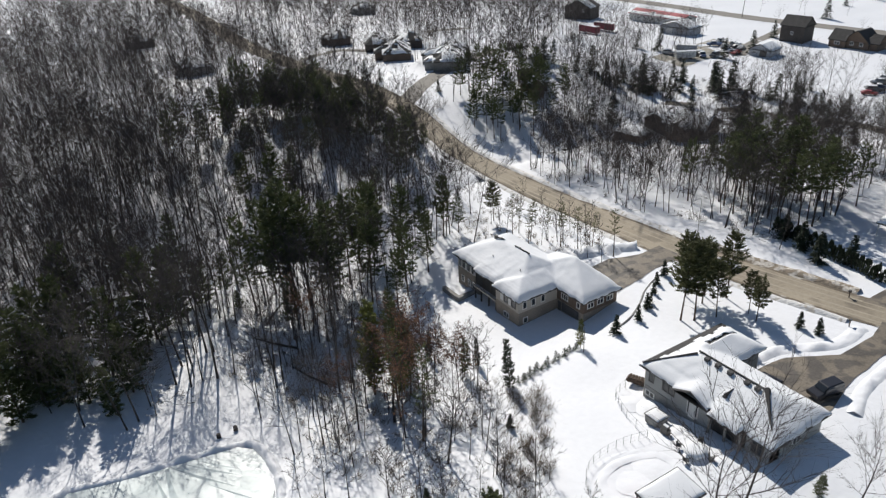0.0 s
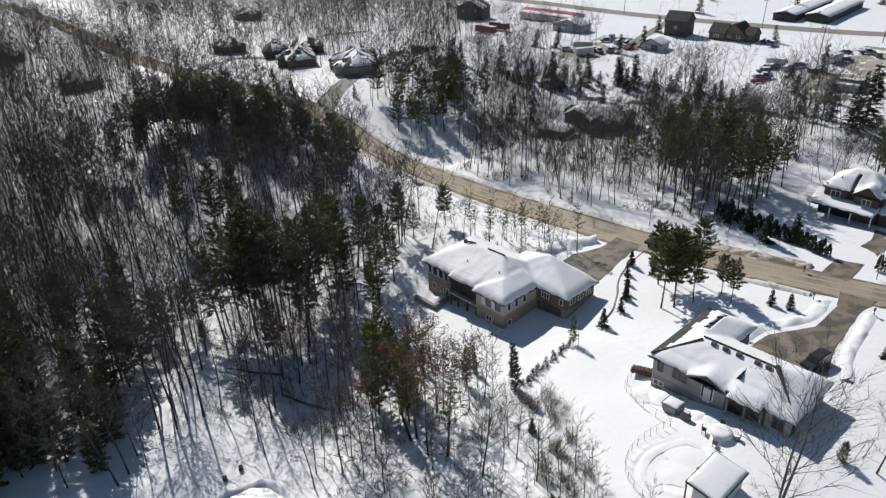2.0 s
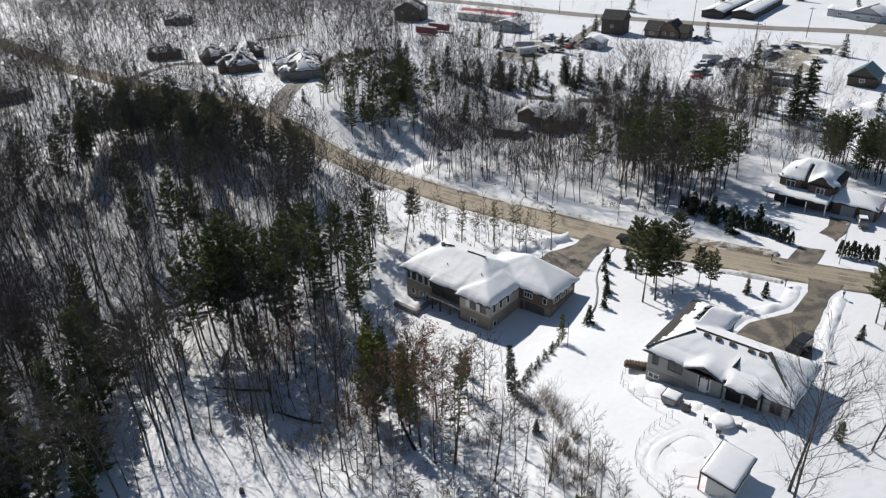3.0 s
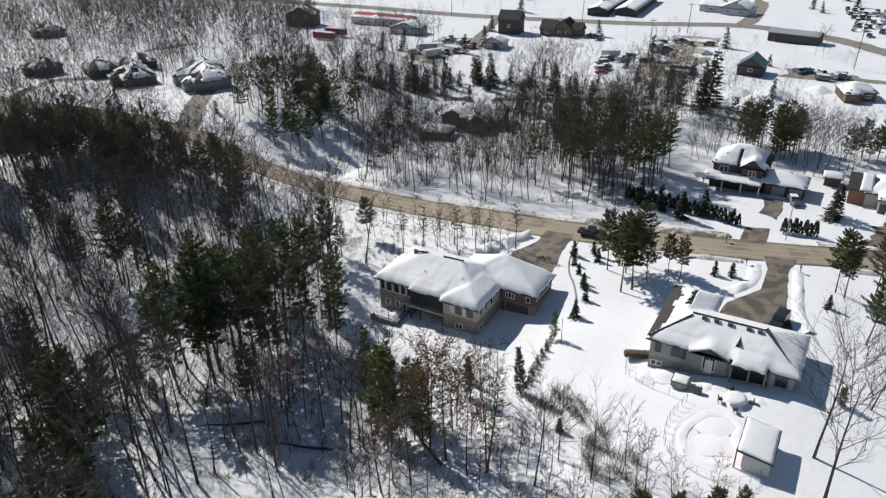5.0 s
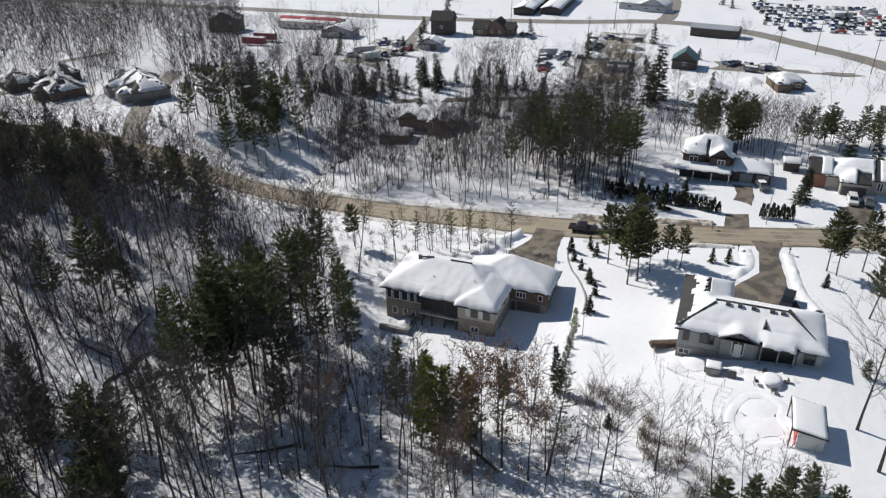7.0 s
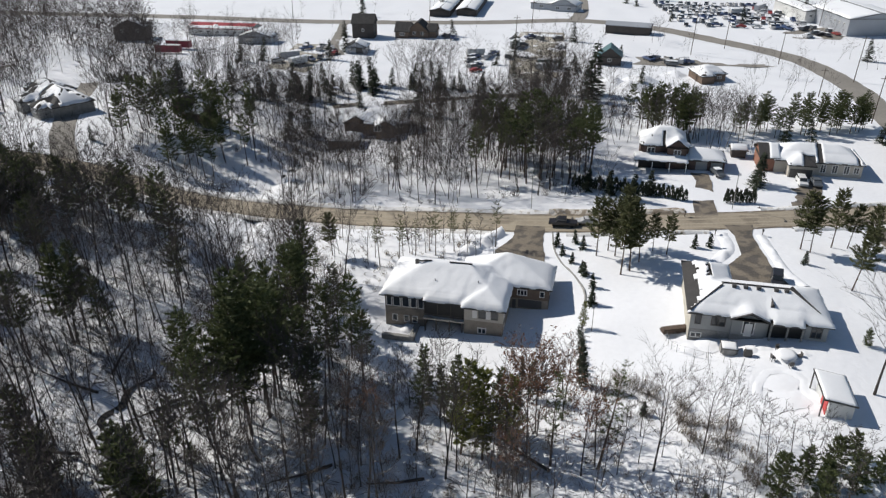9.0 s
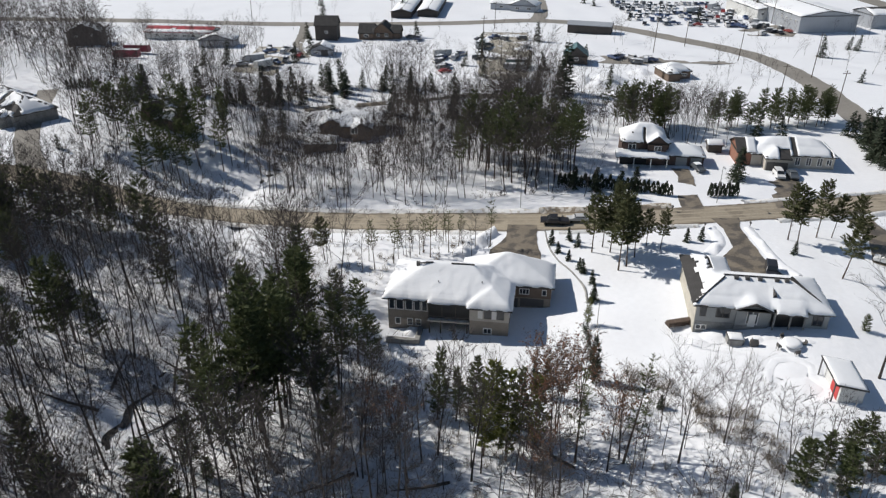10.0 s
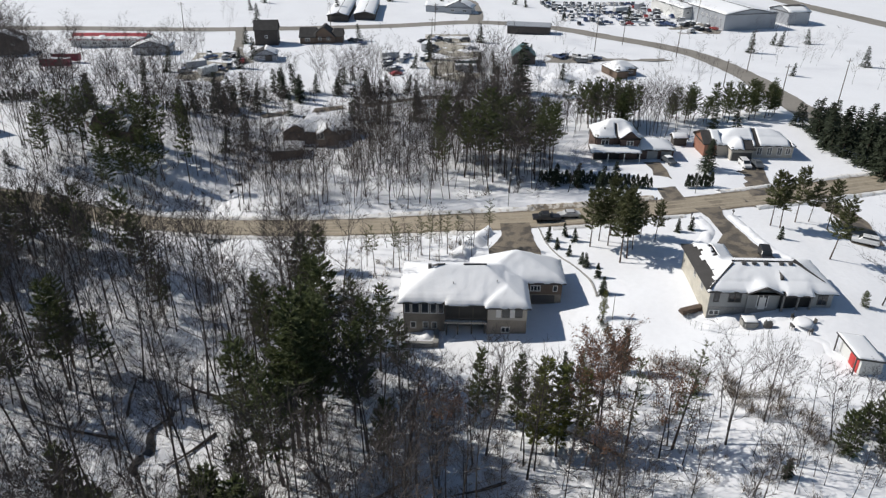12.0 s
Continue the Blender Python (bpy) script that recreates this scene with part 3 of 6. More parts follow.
wood_b = scatter(106, 172, 66, 190, 400, 12, lambda x, y: north_wood(x, y) and (y < 142 or clump(x, y, 0.3, 40) > 0.0), 2.2, 0.55, 0.95) + scatter(160, 216, 60, 200, 110, 14, lambda x, y: clump(x, y, 0.04, 5) > 0.0 and not (176 < x < 194 and 90 < y < 150), 3, 0.5, 0.85) + scatter(142, 168, 30, 66, 60, 15, lambda x, y: x > 145, 2.6, 0.4, 0.7) + scatter(200, 245, 185, 250, 40, 16, lambda x, y: clump(x, y, 0.05, 4) > -0.1, 3, 0.6, 0.9)
wood_b += [(179.1, 82.9, 1.2), (178.7, 79.5, 1.25), (181, 86, 1.1), (184, 81, 1.1), (176, 85, 1.0), (182, 78, 1.0), (193, 118.7, 1.15), (190, 122, 0.95), (195, 116, 1.0), (191, 119, 1.0), (209, 128, 0.9), (209, 115, 0.9), (206, 87, 0.7), (207, 92, 0.7), (212, 121, 0.8), (149.5, 40.7, 0.85), (147.2, 37.5, 0.8), (151, 38.5, 0.85), (149, 34, 0.65), (146, 41, 0.75), (152, 43, 0.8)]
wood_c = scatter(-80, 300, 190, 470, 1750, 13, lambda x, y: far_wood(x, y) and not (x < 97 and y < 320), 3.2, 0.75, 1.15)
for spots, where, TRUNKS, CROWNS in ((wood_a, "on the creek slope", FAR_TRUNK, FAR_CROWN), (wood_d, "up the valley", EDGE_TRUNK, EDGE_CROWN), (wood_b, "across the road", MID_TRUNK, MID_CROWN), (wood_c, "in the distance", EDGE_TRUNK, HAZE_CROWN)):
    joined("hardwood_trunks", TRUNKS, spots, BARK, "trunks of a leafless hardwood forest " + where, "forest")
    joined("hardwood_crowns", CROWNS, spots, TWIG, "fine bare branches of hardwoods " + where, "forest")

YARDS = ((232, 286, 134, 184), (242, 278, 198, 276), (208, 256, 98, 126), (203, 298, 80, 110), (214, 256, 22, 74), (204, 254, 168, 196))
wood_e = scatter(196, 345, -60, 262, 130, 29, lambda x, y: off_road(x, y, 11) and clump(x, y, 0.03, 17) > 0.02 and not any(a < x < b and c < y < d for a, b, c, d in YARDS) and not (285 < x < 305 and 48 < y < 76), 4, 0.3, 0.62)
joined("yard_tree_trunks", EDGE_TRUNK, wood_e, BARK, "trunks of small bare trees between the far yards", "trees")
joined("yard_tree_crowns", EDGE_CROWN, wood_e, TWIG, "bare crowns of small trees between the far yards", "trees")

# pines
pines = [tree_thing("white_pine", pine_tree(21 + i, 100 + i, first=0.32 + 0.05 * (i % 3), wide=0.155, tufts=52, size=0.9), (PINE_BARK, NEEDLE), "tall dark green white pine above snow", "pine tree", "pines of the wood") for i in range(5)]
CREEK_PINES = [(32.9, 108.7, 22), (36.2, 110.5, 24), (37.6, 107.8, 22), (28.6, 110.8, 18), (33.5, 114.5, 19), (46.9, 111.8, 19), (42, 109, 19), (50.3, 109.2, 20.5), (53.9, 101.6, 15.5), (47, 103, 17), (40.5, 103.7, 18), (30.5, 98.8, 12), (58.8, 112.2, 16.5), (61.5, 106.6, 12), (52, 118, 16), (57, 120, 15), (71.5, 117, 14), (66, 114.5, 12), (75, 116.5, 9), (50, 98.5, 12), (45.8, 145, 17.5), (51, 147, 15), (40.5, 149, 15), (49, 141, 12), (38, 192, 15), (43, 186, 14), (34, 186, 14), (62.8, 164.5, 14), (67.6, 167, 13), (24.5, 114, 11)]
plant(pines, [(x, y, h / (21 + i % 5)) for i, (x, y, h) in enumerate(CREEK_PINES)] + scatter(48, 76, 168, 215, 24, 24, lambda x, y: clump(x, y, 0.03, 8) > -0.2, 3.4, 0.5, 0.72))
edge_pines = [tree_thing("edge_pine", pine_tree(17, 115 + i, first=0.08, wide=0.175, rows=28, per=5, tufts=52, slope=-0.08, size=0.85), (PINE_BARK, NEEDLE), "dense pine with branches down to the snow", "pine tree", "pines at the wood's edge") for i in range(3)]
plant(edge_pines, [(11.2, 110, 1.0), (5, 97.5, 0.7), (-0.5, 97.7, 0.62), (-4, 99, 0.8), (3.5, 103, 0.85), (-9, 98, 0.85), (-2, 107, 1.0), (8, 104, 0.7), (2, 93, 0.5), (-1, 128, 0.6), (15.6, 112.8, 0.85), (19.9, 130.7, 0.72), (11, 129, 0.7)] + scatter(-34, 4, 91, 118, 9, 23, west_wood, 3.4, 0.7, 1.05))
grove = [tree_thing("grove_pine", pine_tree(14, 155 + i, first=0.28, wide=0.2, rows=15, per=5, tufts=42, slope=0.1, size=0.85), (PINE_BARK, NEEDLE), "full-crowned dark pine in a dense grove", "pine tree", "pine grove by the road") for i in range(3)]
plant(grove, scatter(66, 88, 142, 210, 46, 25, lambda x, y: west_wood(x, y) and 88 - 0.4 * (y - 142) < x < 83 + 1.2 * max(0, y - 154), 2.8, 0.65, 0.95) + scatter(88, 97, 158, 212, 20, 26, lambda x, y: off_road(x, y, 6.5), 2.8, 0.42, 0.6) + [(82.5, 152, 1.1), (79, 147, 0.9), (73.3, 181.6, 0.95), (68, 140, 0.7)] + scatter(113, 136, 165, 190, 8, 52, lambda x, y: off_road(x, y, 11), 3.0, 0.75, 1.0) + scatter(158, 178, -4, 34, 30, 34, lambda x, y: abs(x - 163 + 0.4 * (y - 24)) < 4, 2.4, 0.5, 0.72) + scatter(152, 164, 45, 58, 9, 35, lambda x, y: True, 2.8, 0.6, 0.85))
garden_pine = [tree_thing("slim_pine", pine_tree(14, 130 + i, first=0.16, wide=0.13, rows=24, per=5, tufts=36, size=0.66), (PINE_BARK, m), l, "pine tree", "slim pines behind the house") for i, (m, l) in enumerate(((NEEDLE, "slim green pine behind the tan house"), (NEEDLE_GOLD, "slim yellow-green pine behind the tan house")))]
plant(garden_pine, [(42.2, 87.4, 0.85), (35.2, 80.3, 1.08), (47, 73, 0.5), (34.5, 77.4, 1.0), (40.3, 82, 0.85), (64.2, 67, 0.38), (38.5, 76, 0.8), (36.5, 74, 0.85), (43.7, 84.5, 0.6), (41, 79, 0.7)])
slim_cedar = tree_thing("slim_cedar", pine_tree(8, 137, first=0.03, wide=0.1, rows=26, per=5, tufts=16, size=0.6), (PINE_BARK, SPRUCE), "narrow dark evergreen between the gardens", "evergreen", "narrow evergreens")
plant([slim_cedar], [(50.2, 66.3, 1.0), (50.5, 74.5, 0.6), (46, 81.5, 0.6)])
sparse = [tree_thing("sparse_pine", pine_tree(16, 140 + i, first=0.34, wide=0.12, rows=16, per=3, tufts=24, size=0.5, ragged=0.7), (PINE_BARK, NEEDLE), "thin-crowned pine with tufted branches", "pine tree", "sparse pines") for i in range(2)]
plant(sparse, [(33.9, 63.3, 1.0), (34.2, 69.1, 0.95)])
street = [tree_thing("roadside_pine", pine_tree(12.5, 150 + i, first=0.38, wide=0.19, rows=17, per=6, tufts=48, slope=0.1, size=0.7, ragged=0.55), (PINE_BARK, NEEDLE_OLIVE), "round-topped scots pine with bare lower trunk", "pine tree", "roadside pines") for i in range(3)]
plant(street, [(85.8, 66, 0.95), (90, 61.5, 0.95), (79.5, 61.4, 1.1), (81.2, 60, 1.08), (88.4, 56, 0.6), (87, 53.7, 0.65), (86, 62.5, 0.9), (92.6, 30.5, 0.9), (91.4, 29, 0.85), (94.7, 25, 0.9), (95.2, 22.1, 0.7), (78.2, 25.6, 0.95), (92, 20, 0.8), (84, 116.3, 0.75), (88, 64, 0.85), (84, 58.5, 0.8)])
young = [tree_thing("thin_roadside_tree", pine_tree(9.5, 160 + i, first=0.5, wide=0.14, rows=9, per=4, tufts=22, size=0.42, ragged=0.75, dead=12), (PINE_BARK, NEEDLE_OLIVE), "thin young pine with a bare stem", "pine tree", "thin trees along the road") for i in range(2)]
plant(young, [(81, 105.7, 1.05), (83, 102.3, 1.0), (85.3, 99.6, 0.8), (85, 95.8, 1.0), (86.7, 92.4, 0.95), (88.9, 90.9, 0.8), (88.3, 84.8, 1.05), (84, 107.5, 0.8), (87, 97.5, 0.85), (81.5, 101, 0.9), (90, 94, 0.7)])
roadside_bare = [tree_thing("roadside_sapling", bare_tree(7.5, 58 + i, limbs=12, subs=4, twigs=4, spread=0.16, thin=1.0), (BARK, TWIG, OAK_LEAF), "slender bare tree on the snowy verge", "tree", "bare trees along the road") for i in range(2)]
plant(roadside_bare, scatter(80, 93, 84, 118, 26, 66, lambda x, y: off_road(x, y, 7) and x > 84 - 0.12 * (y - 84), 1.8, 0.7, 1.15))
spruces = [tree_thing("small_spruce", spruce_tree(3, 170 + i), (PINE_BARK, SPRUCE), "small dark spruce poking from snow", "spruce", "planted spruces") for i in range(2)]
plant(spruces, [(90.2, 48.6, 1.0), (90.8, 46, 1.0), (89, 73.2, 1.1), (85.8, 71.9, 0.85), (90.6, 69.9, 1.0), (88.2, 68.4, 1.0), (83, 70.1, 0.8), (78.9, 67.5, 1.0), (75.3, 66.1, 1.0), (70.5, 65.9, 1.2), (80.2, 68.2, 0.8), (86.1, 31.1, 0.9), (114, 64.5, 2.0), (111.6, 59.5, 2.1), (115.5, 56, 1.9), (116, 69, 1.8), (28, 52, 1.0), (44, 58, 0.8)])
yews = [tree_thing("hedge_shrub", spruce_tree(1.7, 176 + i, 0.42, 9, 5, 8), (PINE_BARK, SPRUCE), "low dark evergreen shrub in a snowy row", "shrub", "evergreen shrub row") for i in range(2)]
plant(yews, [(51.6 + 0.78 * i, 66.0 + 0.09 * i + 0.25 * math.sin(i * 4.1), 0.85 + 0.3 * math.sin(i * 2.7)) for i in range(17)])
bushy = [tree_thing("bushy_pine", pine_tree(6, 145 + i, first=0.06, wide=0.26, rows=16, per=6, tufts=40, size=0.5), (PINE_BARK, NEEDLE), "low bushy pine below the garden", "pine tree", "bushy pines") for i in range(2)]
plant(bushy, [(31, 44.4, 1.05), (34, 41, 0.8), (36, 37.8, 0.85), (33, 36, 0.9), (30, 40, 0.9), (35, 33, 0.8), (62, 27.5, 0.45), (38, 35, 0.7), (33, 39, 0.75), (21, 118.3, 1.45), (17.5, 127, 1.5), (26, 113, 0.6)])
# needles across the road
north_pines = [tree_thing("roadside_conifer", pine_tree(16, 180 + i, first=0.48, wide=0.16, rows=13, per=4, tufts=38, slope=0.1, size=0.85), (PINE_BARK, NEEDLE), "dark pine in the wood across the road", "pine tree", "pines across the road") for i in range(3)]
plant(north_pines, scatter(119, 140, 62, 96, 34, 31, lambda x, y: y > 68 and off_road(x, y, 15), 2.8, 0.75, 1.05) + scatter(116, 146, 156, 190, 24, 32, lambda x, y: off_road(x, y, 12) and x + 0.5 * (y - 150) > 124, 2.8, 0.65, 0.95) + scatter(152, 166, 44, 62, 18, 33, lambda x, y: True, 2.8, 0.6, 0.8) )
SPRUCE_ROW = []
for i in range(46):
    u = i / 45
    SPRUCE_ROW.append((160 - 40 * u + 2 * math.sin(i * 5.1), -1.3 - 3.5 * u - 5 * (i % 3) - 1.5 * math.sin(i * 2.3), 0.8 + 0.6 * u + 0.15 * math.sin(i * 3.7)))
far_con = [spruce_tree(9, 190 + i, 0.24, 18, 7, 8, 0.03) for i in range(3)]
FIELD_SPRUCES = [(119.5, 194.4, 0.45), (109, 214, 0.5), (162, 195, 1.3), (108.7, 223, 0.7), (182, 157.6, 0.6), (188, 152, 0.6), (194, 147, 1.0), (193, 142, 0.9), (200, 131, 0.9), (196, 121, 0.8), (198, 114, 0.7), (199, 108, 0.7), (194, 71.8, 1.9), (187, 72.4, 1.4), (276, -41.6, 0.7), (280, -54.6, 0.7), (278, -39, 0.6), (123, 33.5, 0.9), (172, 168, 0.7), (174, 164, 0.8), (176, 160, 0.8), (178, 164, 0.9), (175, 158, 0.7), (180, 160, 0.8)]
FIELD_SPRUCES += [(198.6, 144.5, 1.1), (199.2, 138.1, 0.75), (209.4, 130.3, 0.7), (184.9, 154, 0.8), (179.2, 164.6, 1.25), (177.2, 170.8, 0.9), (177.8, 159.9, 0.9), (170.7, 199.3, 1.0), (171, 187.8, 0.7), (149.5, 148.1, 1.05), (144.5, 152, 0.95), (157, 22, 0.8), (155, 16, 0.75), (125.5, 33.5, 0.8)]
far_spots = FIELD_SPRUCES + SPRUCE_ROW + scatter(168, 200, 80, 190, 26, 42, lambda x, y: True, 4, 0.5, 1.2) + scatter(205, 420, -60, 210, 40, 43, lambda x, y: off_road(x, y, 12), 6, 0.5, 1.1)
joined("far_spruce_crowns", [fine_only(b[1]) for b in far_con], far_spots, SPRUCE, "dark spruces around the far houses", "spruces")
joined("far_spruce_trunks", [fine_only(b[0]) for b in far_con], far_spots, PINE_BARK, "trunks of far spruces", "spruces")
# copper-leaved oaks
oaks = [tree_thing("oak_tree", bare_tree(15, 200 + i, limbs=16, subs=6, twigs=5, leaves=10, low=0.34), (BARK, TWIG, OAK_LEAF), "oak holding dry copper-brown leaves", "oak tree", "copper oaks") for i in range(2)]
plant(oaks, [(32.6, 65, 0.86), (35.3, 72.1, 1.0), (38.5, 74.2, 0.9), (40, 71.5, 0.8), (43, 68.5, 0.7), (31, 92.5, 0.8), (28, 73, 0.7)])
# tall bare maples by the shed
maples = [tree_thing("bare_maple", bare_tree(19, 210 + i, limbs=18, subs=7, twigs=6, spread=0.36, thin=1.2), (BARK, TWIG, OAK_LEAF), "big leafless maple with spreading limbs", "tree", "maples by the shed") for i in range(2)]
plant(maples, [(50.8, 29.3, 0.85), (43.7, 27.8, 0.95), (63, 24, 0.55), (66, 18, 0.6), (34, 56.9, 0.68), (36.9, 51.5, 0.55)])


def cedar(seed):
    rng = random.Random(seed)
    b = Bag()
    for i in range(90):
        t = rng.random()
        a = rng.uniform(0, 6.28)
        r = 0.55 * (1 - t ** 2.2) * rng.uniform(0.6, 1.0)
        p = Vector((r * math.cos(a), r * math.sin(a), 0.05 + 2.5 * t))
        spray(b, p, Vector((0.35 * math.cos(a), 0.35 * math.sin(a), 1)).normalized(), 0.6, 0.36, rng)
    tr = Bag()
    tr.tube([(0, 0, -0.2), (0, 0, 2.4)], [0.07, 0.02], 4)
    return tr, b


cedars = [tree_thing("cedar", cedar(i), (PINE_BARK, SPRUCE), "narrow dark cedar of a clipped hedge row", "cedar", "cedar hedge") for i in range(2)]
hedge = []
for a, c, n in (((117.8, 72), (112.6, 49), 27), ((112.8, 40.8), (113.8, 35.6), 7)):
    for i in range(n):
        u = i / (n - 1)
        hedge.append((a[0] + (c[0] - a[0]) * u + 0.2 * math.sin(i * 7), a[1] + (c[1] - a[1]) * u, 1.05 + 0.15 * math.sin(i * 3.3)))
for a, c, n in (((171, 176.4), (173.4, 170), 6), ((171.2, 226), (174, 208.5), 14)):
    for i in range(n):
        u = i / (n - 1)
        hedge.append((a[0] + (c[0] - a[0]) * u, a[1] + (c[1] - a[1]) * u, 1.1 + 0.15 * math.sin(i * 2.9)))
plant(cedars, hedge)
plant(bare, scatter(104, 160, 190, 262, 40, 51, lambda x, y: off_road(x, y, 9) and not (104 < x < 129 and 186 < y < 250), 3.4, 0.45, 0.75))


# ---- buildings ----
def roof_rise(rects, x, y):
    """Height over the eaves and depth inside the outline, from overlapping hip or gable rectangles (x0, x1, y0, y1, slope, sloping sides)."""
    best, inside = -1.0, -1.0
    for x0, x1, y0, y1, slope, open_sides in rects:
        d = {"x": x - x0, "X": x1 - x, "y": y - y0, "Y": y1 - y}
        if min(d.values()) < -1e-6:
            continue
        grade = slope if isinstance(slope, dict) else dict.fromkeys("xXyY", slope)
        best = max(best, min(grade[k] * d[k] for k in open_sides))
        inside = max(inside, min(d.values()))
    return best, inside


def roof_field(rects, thick, skirt, step, seed=0, bare=None, wobble=0.0):
    xs, ys = [], []
    for x0, x1, y0, y1, *_ in rects:
        xs += list(np.linspace(x0, x1, max(2, int((x1 - x0) / step))))
        ys += list(np.linspace(y0, y1, max(2, int((y1 - y0) / step))))
    def thin(a):
        a = sorted(a)
        out = [a[0]]
        for v in a[1:]:
            if v - out[-1] > step * 0.25:
                out.append(v)
        return out
    edges_x, edges_y = {r[i] for r in rects for i in (0, 1)}, {r[i] for r in rects for i in (2, 3)}
    xs = sorted(edges_x | {v for v in thin(xs) if min(abs(v - e) for e in edges_x) > step * 0.3})
    ys = sorted(edges_y | {v for v in thin(ys) if min(abs(v - e) for e in edges_y) > step * 0.3})
    b, index, cells = Bag(), {}, []
    def vert(i, j):
        if (i, j) not in index:
            x, y = xs[i], ys[j]
            rise, depth = roof_rise(rects, x, y)
            z = max(rise, 0)
            if thick:
                z += thick * (1 - math.exp(-max(depth, 0) / 0.3)) * (1 + 0.16 * noise.noise((x * 0.3, y * 0.3, seed))) + 0.04
                if wobble:
                    x += wobble * noise.noise((x * 0.8, y * 0.8, seed + 2))
                    y += wobble * noise.noise((x * 0.8, y * 0.8, seed + 5))
            index[i, j] = len(b.v)
            b.v.append((x, y, z))
        return index[i, j]
    used = set()
    for i in range(len(xs) - 1):
        for j in range(len(ys) - 1):
            cx, cy = (xs[i] + xs[i + 1]) / 2, (ys[j] + ys[j + 1]) / 2
            if roof_rise(rects, cx, cy)[1] < 0 or (bare and bare(cx, cy)):
                continue
            used.add((i, j))
    for i, j in used:
        b.f.append((vert(i, j), vert(i + 1, j), vert(i + 1, j + 1), vert(i, j + 1)))
    if thick:
        for _ in range(4):
            zs = {}
            for (i, j), k in index.items():
                near = [index[q] for q in ((i - 1, j), (i + 1, j), (i, j - 1), (i, j + 1)) if q in index]
                zs[k] = b.v[k][2] if len(near) < 4 else 0.4 * b.v[k][2] + 0.6 * sum(b.v[q][2] for q in near) / 4
            b.v = [(x, y, max(zs[k], z - 0.22)) for k, (x, y, z) in enumerate(b.v)]
    rim = [((i, j), (i + 1, j)) for i, j in used if (i, j - 1) not in used] + [((i + 1, j), (i + 1, j + 1)) for i, j in used if (i + 1, j) not in used]
    rim += [((i + 1, j + 1), (i, j + 1)) for i, j in used if (i, j + 1) not in used] + [((i, j + 1), (i, j)) for i, j in used if (i - 1, j) not in used]
    low = {}
    for a, c in rim:
        for k in (a, c):
            if k not in low:
                p = b.v[index[k]]
                low[k] = len(b.v)
                b.v.append((p[0], p[1], p[2] - skirt))
        b.f.append((index[c], index[a], low[a], low[c]))
    return b


def moved(b, dx, dy, dz):
    b.v = [(x + dx, y + dy, z + dz) for x, y, z in b.v]
    return b


def roof(house, rects, eave, snow=0.35, step=0.5, seed=1, bare=None, mat=None, wobble=0.12, label=""):
    r = part("roof", moved(roof_field(rects, 0, 0.28, step), 0, 0, eave), mat or SHINGLE, house, label or "dark shingled roof with deep eaves")
    part("soffit", boxes(*[(a + 0.02, c - 0.02, d + 0.02, e - 0.02, eave - 0.3, eave - 0.22) for a, c, d, e, *_ in rects]), SOFFIT, house)
    if snow:
        part("snow_cover", moved(roof_field(rects, snow, 0.16, step, seed, bare, wobble), 0, 0, eave), ROOF_SNOW, r, "thick soft snow", smooth=True)
    return r


def window(house, face, at, c, z, w, h, lights=1, trim=None, pane=None, name="window"):
    """A framed window on the wall plane `at` that faces x, X, y or Y, centred on c and z."""
    def slab(u0, u1, z0, z1, d0, d1):
        s = -1 if face in "xy" else 1
        a, e = sorted((at + s * d0, at + s * d1))
        return (a, e, u0, u1, z0, z1) if face in "xX" else (u0, u1, a, e, z0, z1)
    t = min(0.13, w * 0.13)
    u0, u1, z0, z1 = c - w / 2, c + w / 2, z - h / 2, z + h / 2
    def point(u, zz, d):
        q = at + d * (-1 if face in "xy" else 1)
        return (q, u, zz) if face in "xX" else (u, q, zz)
    ring = Bag()
    for d in (0, 0.08):
        for e in (0, t):
            ring.v += [point(u0 + e, z0 + e, d), point(u1 - e, z0 + e, d), point(u1 - e, z1 - e, d), point(u0 + e, z1 - e, d)]
    for k in range(4):
        j = (k + 1) % 4
        ring.f += [(8 + k, 8 + j, 12 + j, 12 + k), (k, j, 8 + j, 8 + k), (4 + k, 4 + j, 12 + j, 12 + k)]
    f = part(name, ring, trim or WHITE_TRIM, house)
    for k in range(1, lights):
        m = u0 + w * k / lights
        part("mullion", boxes(slab(m - t / 2, m + t / 2, z0 + t, z1 - t, 0, 0.07)), trim or WHITE_TRIM, f)
    part("pane", boxes(slab(u0 + t, u1 - t, z0 + t, z1 - t, 0.0, 0.03)), pane or GLASS, f)
    return f


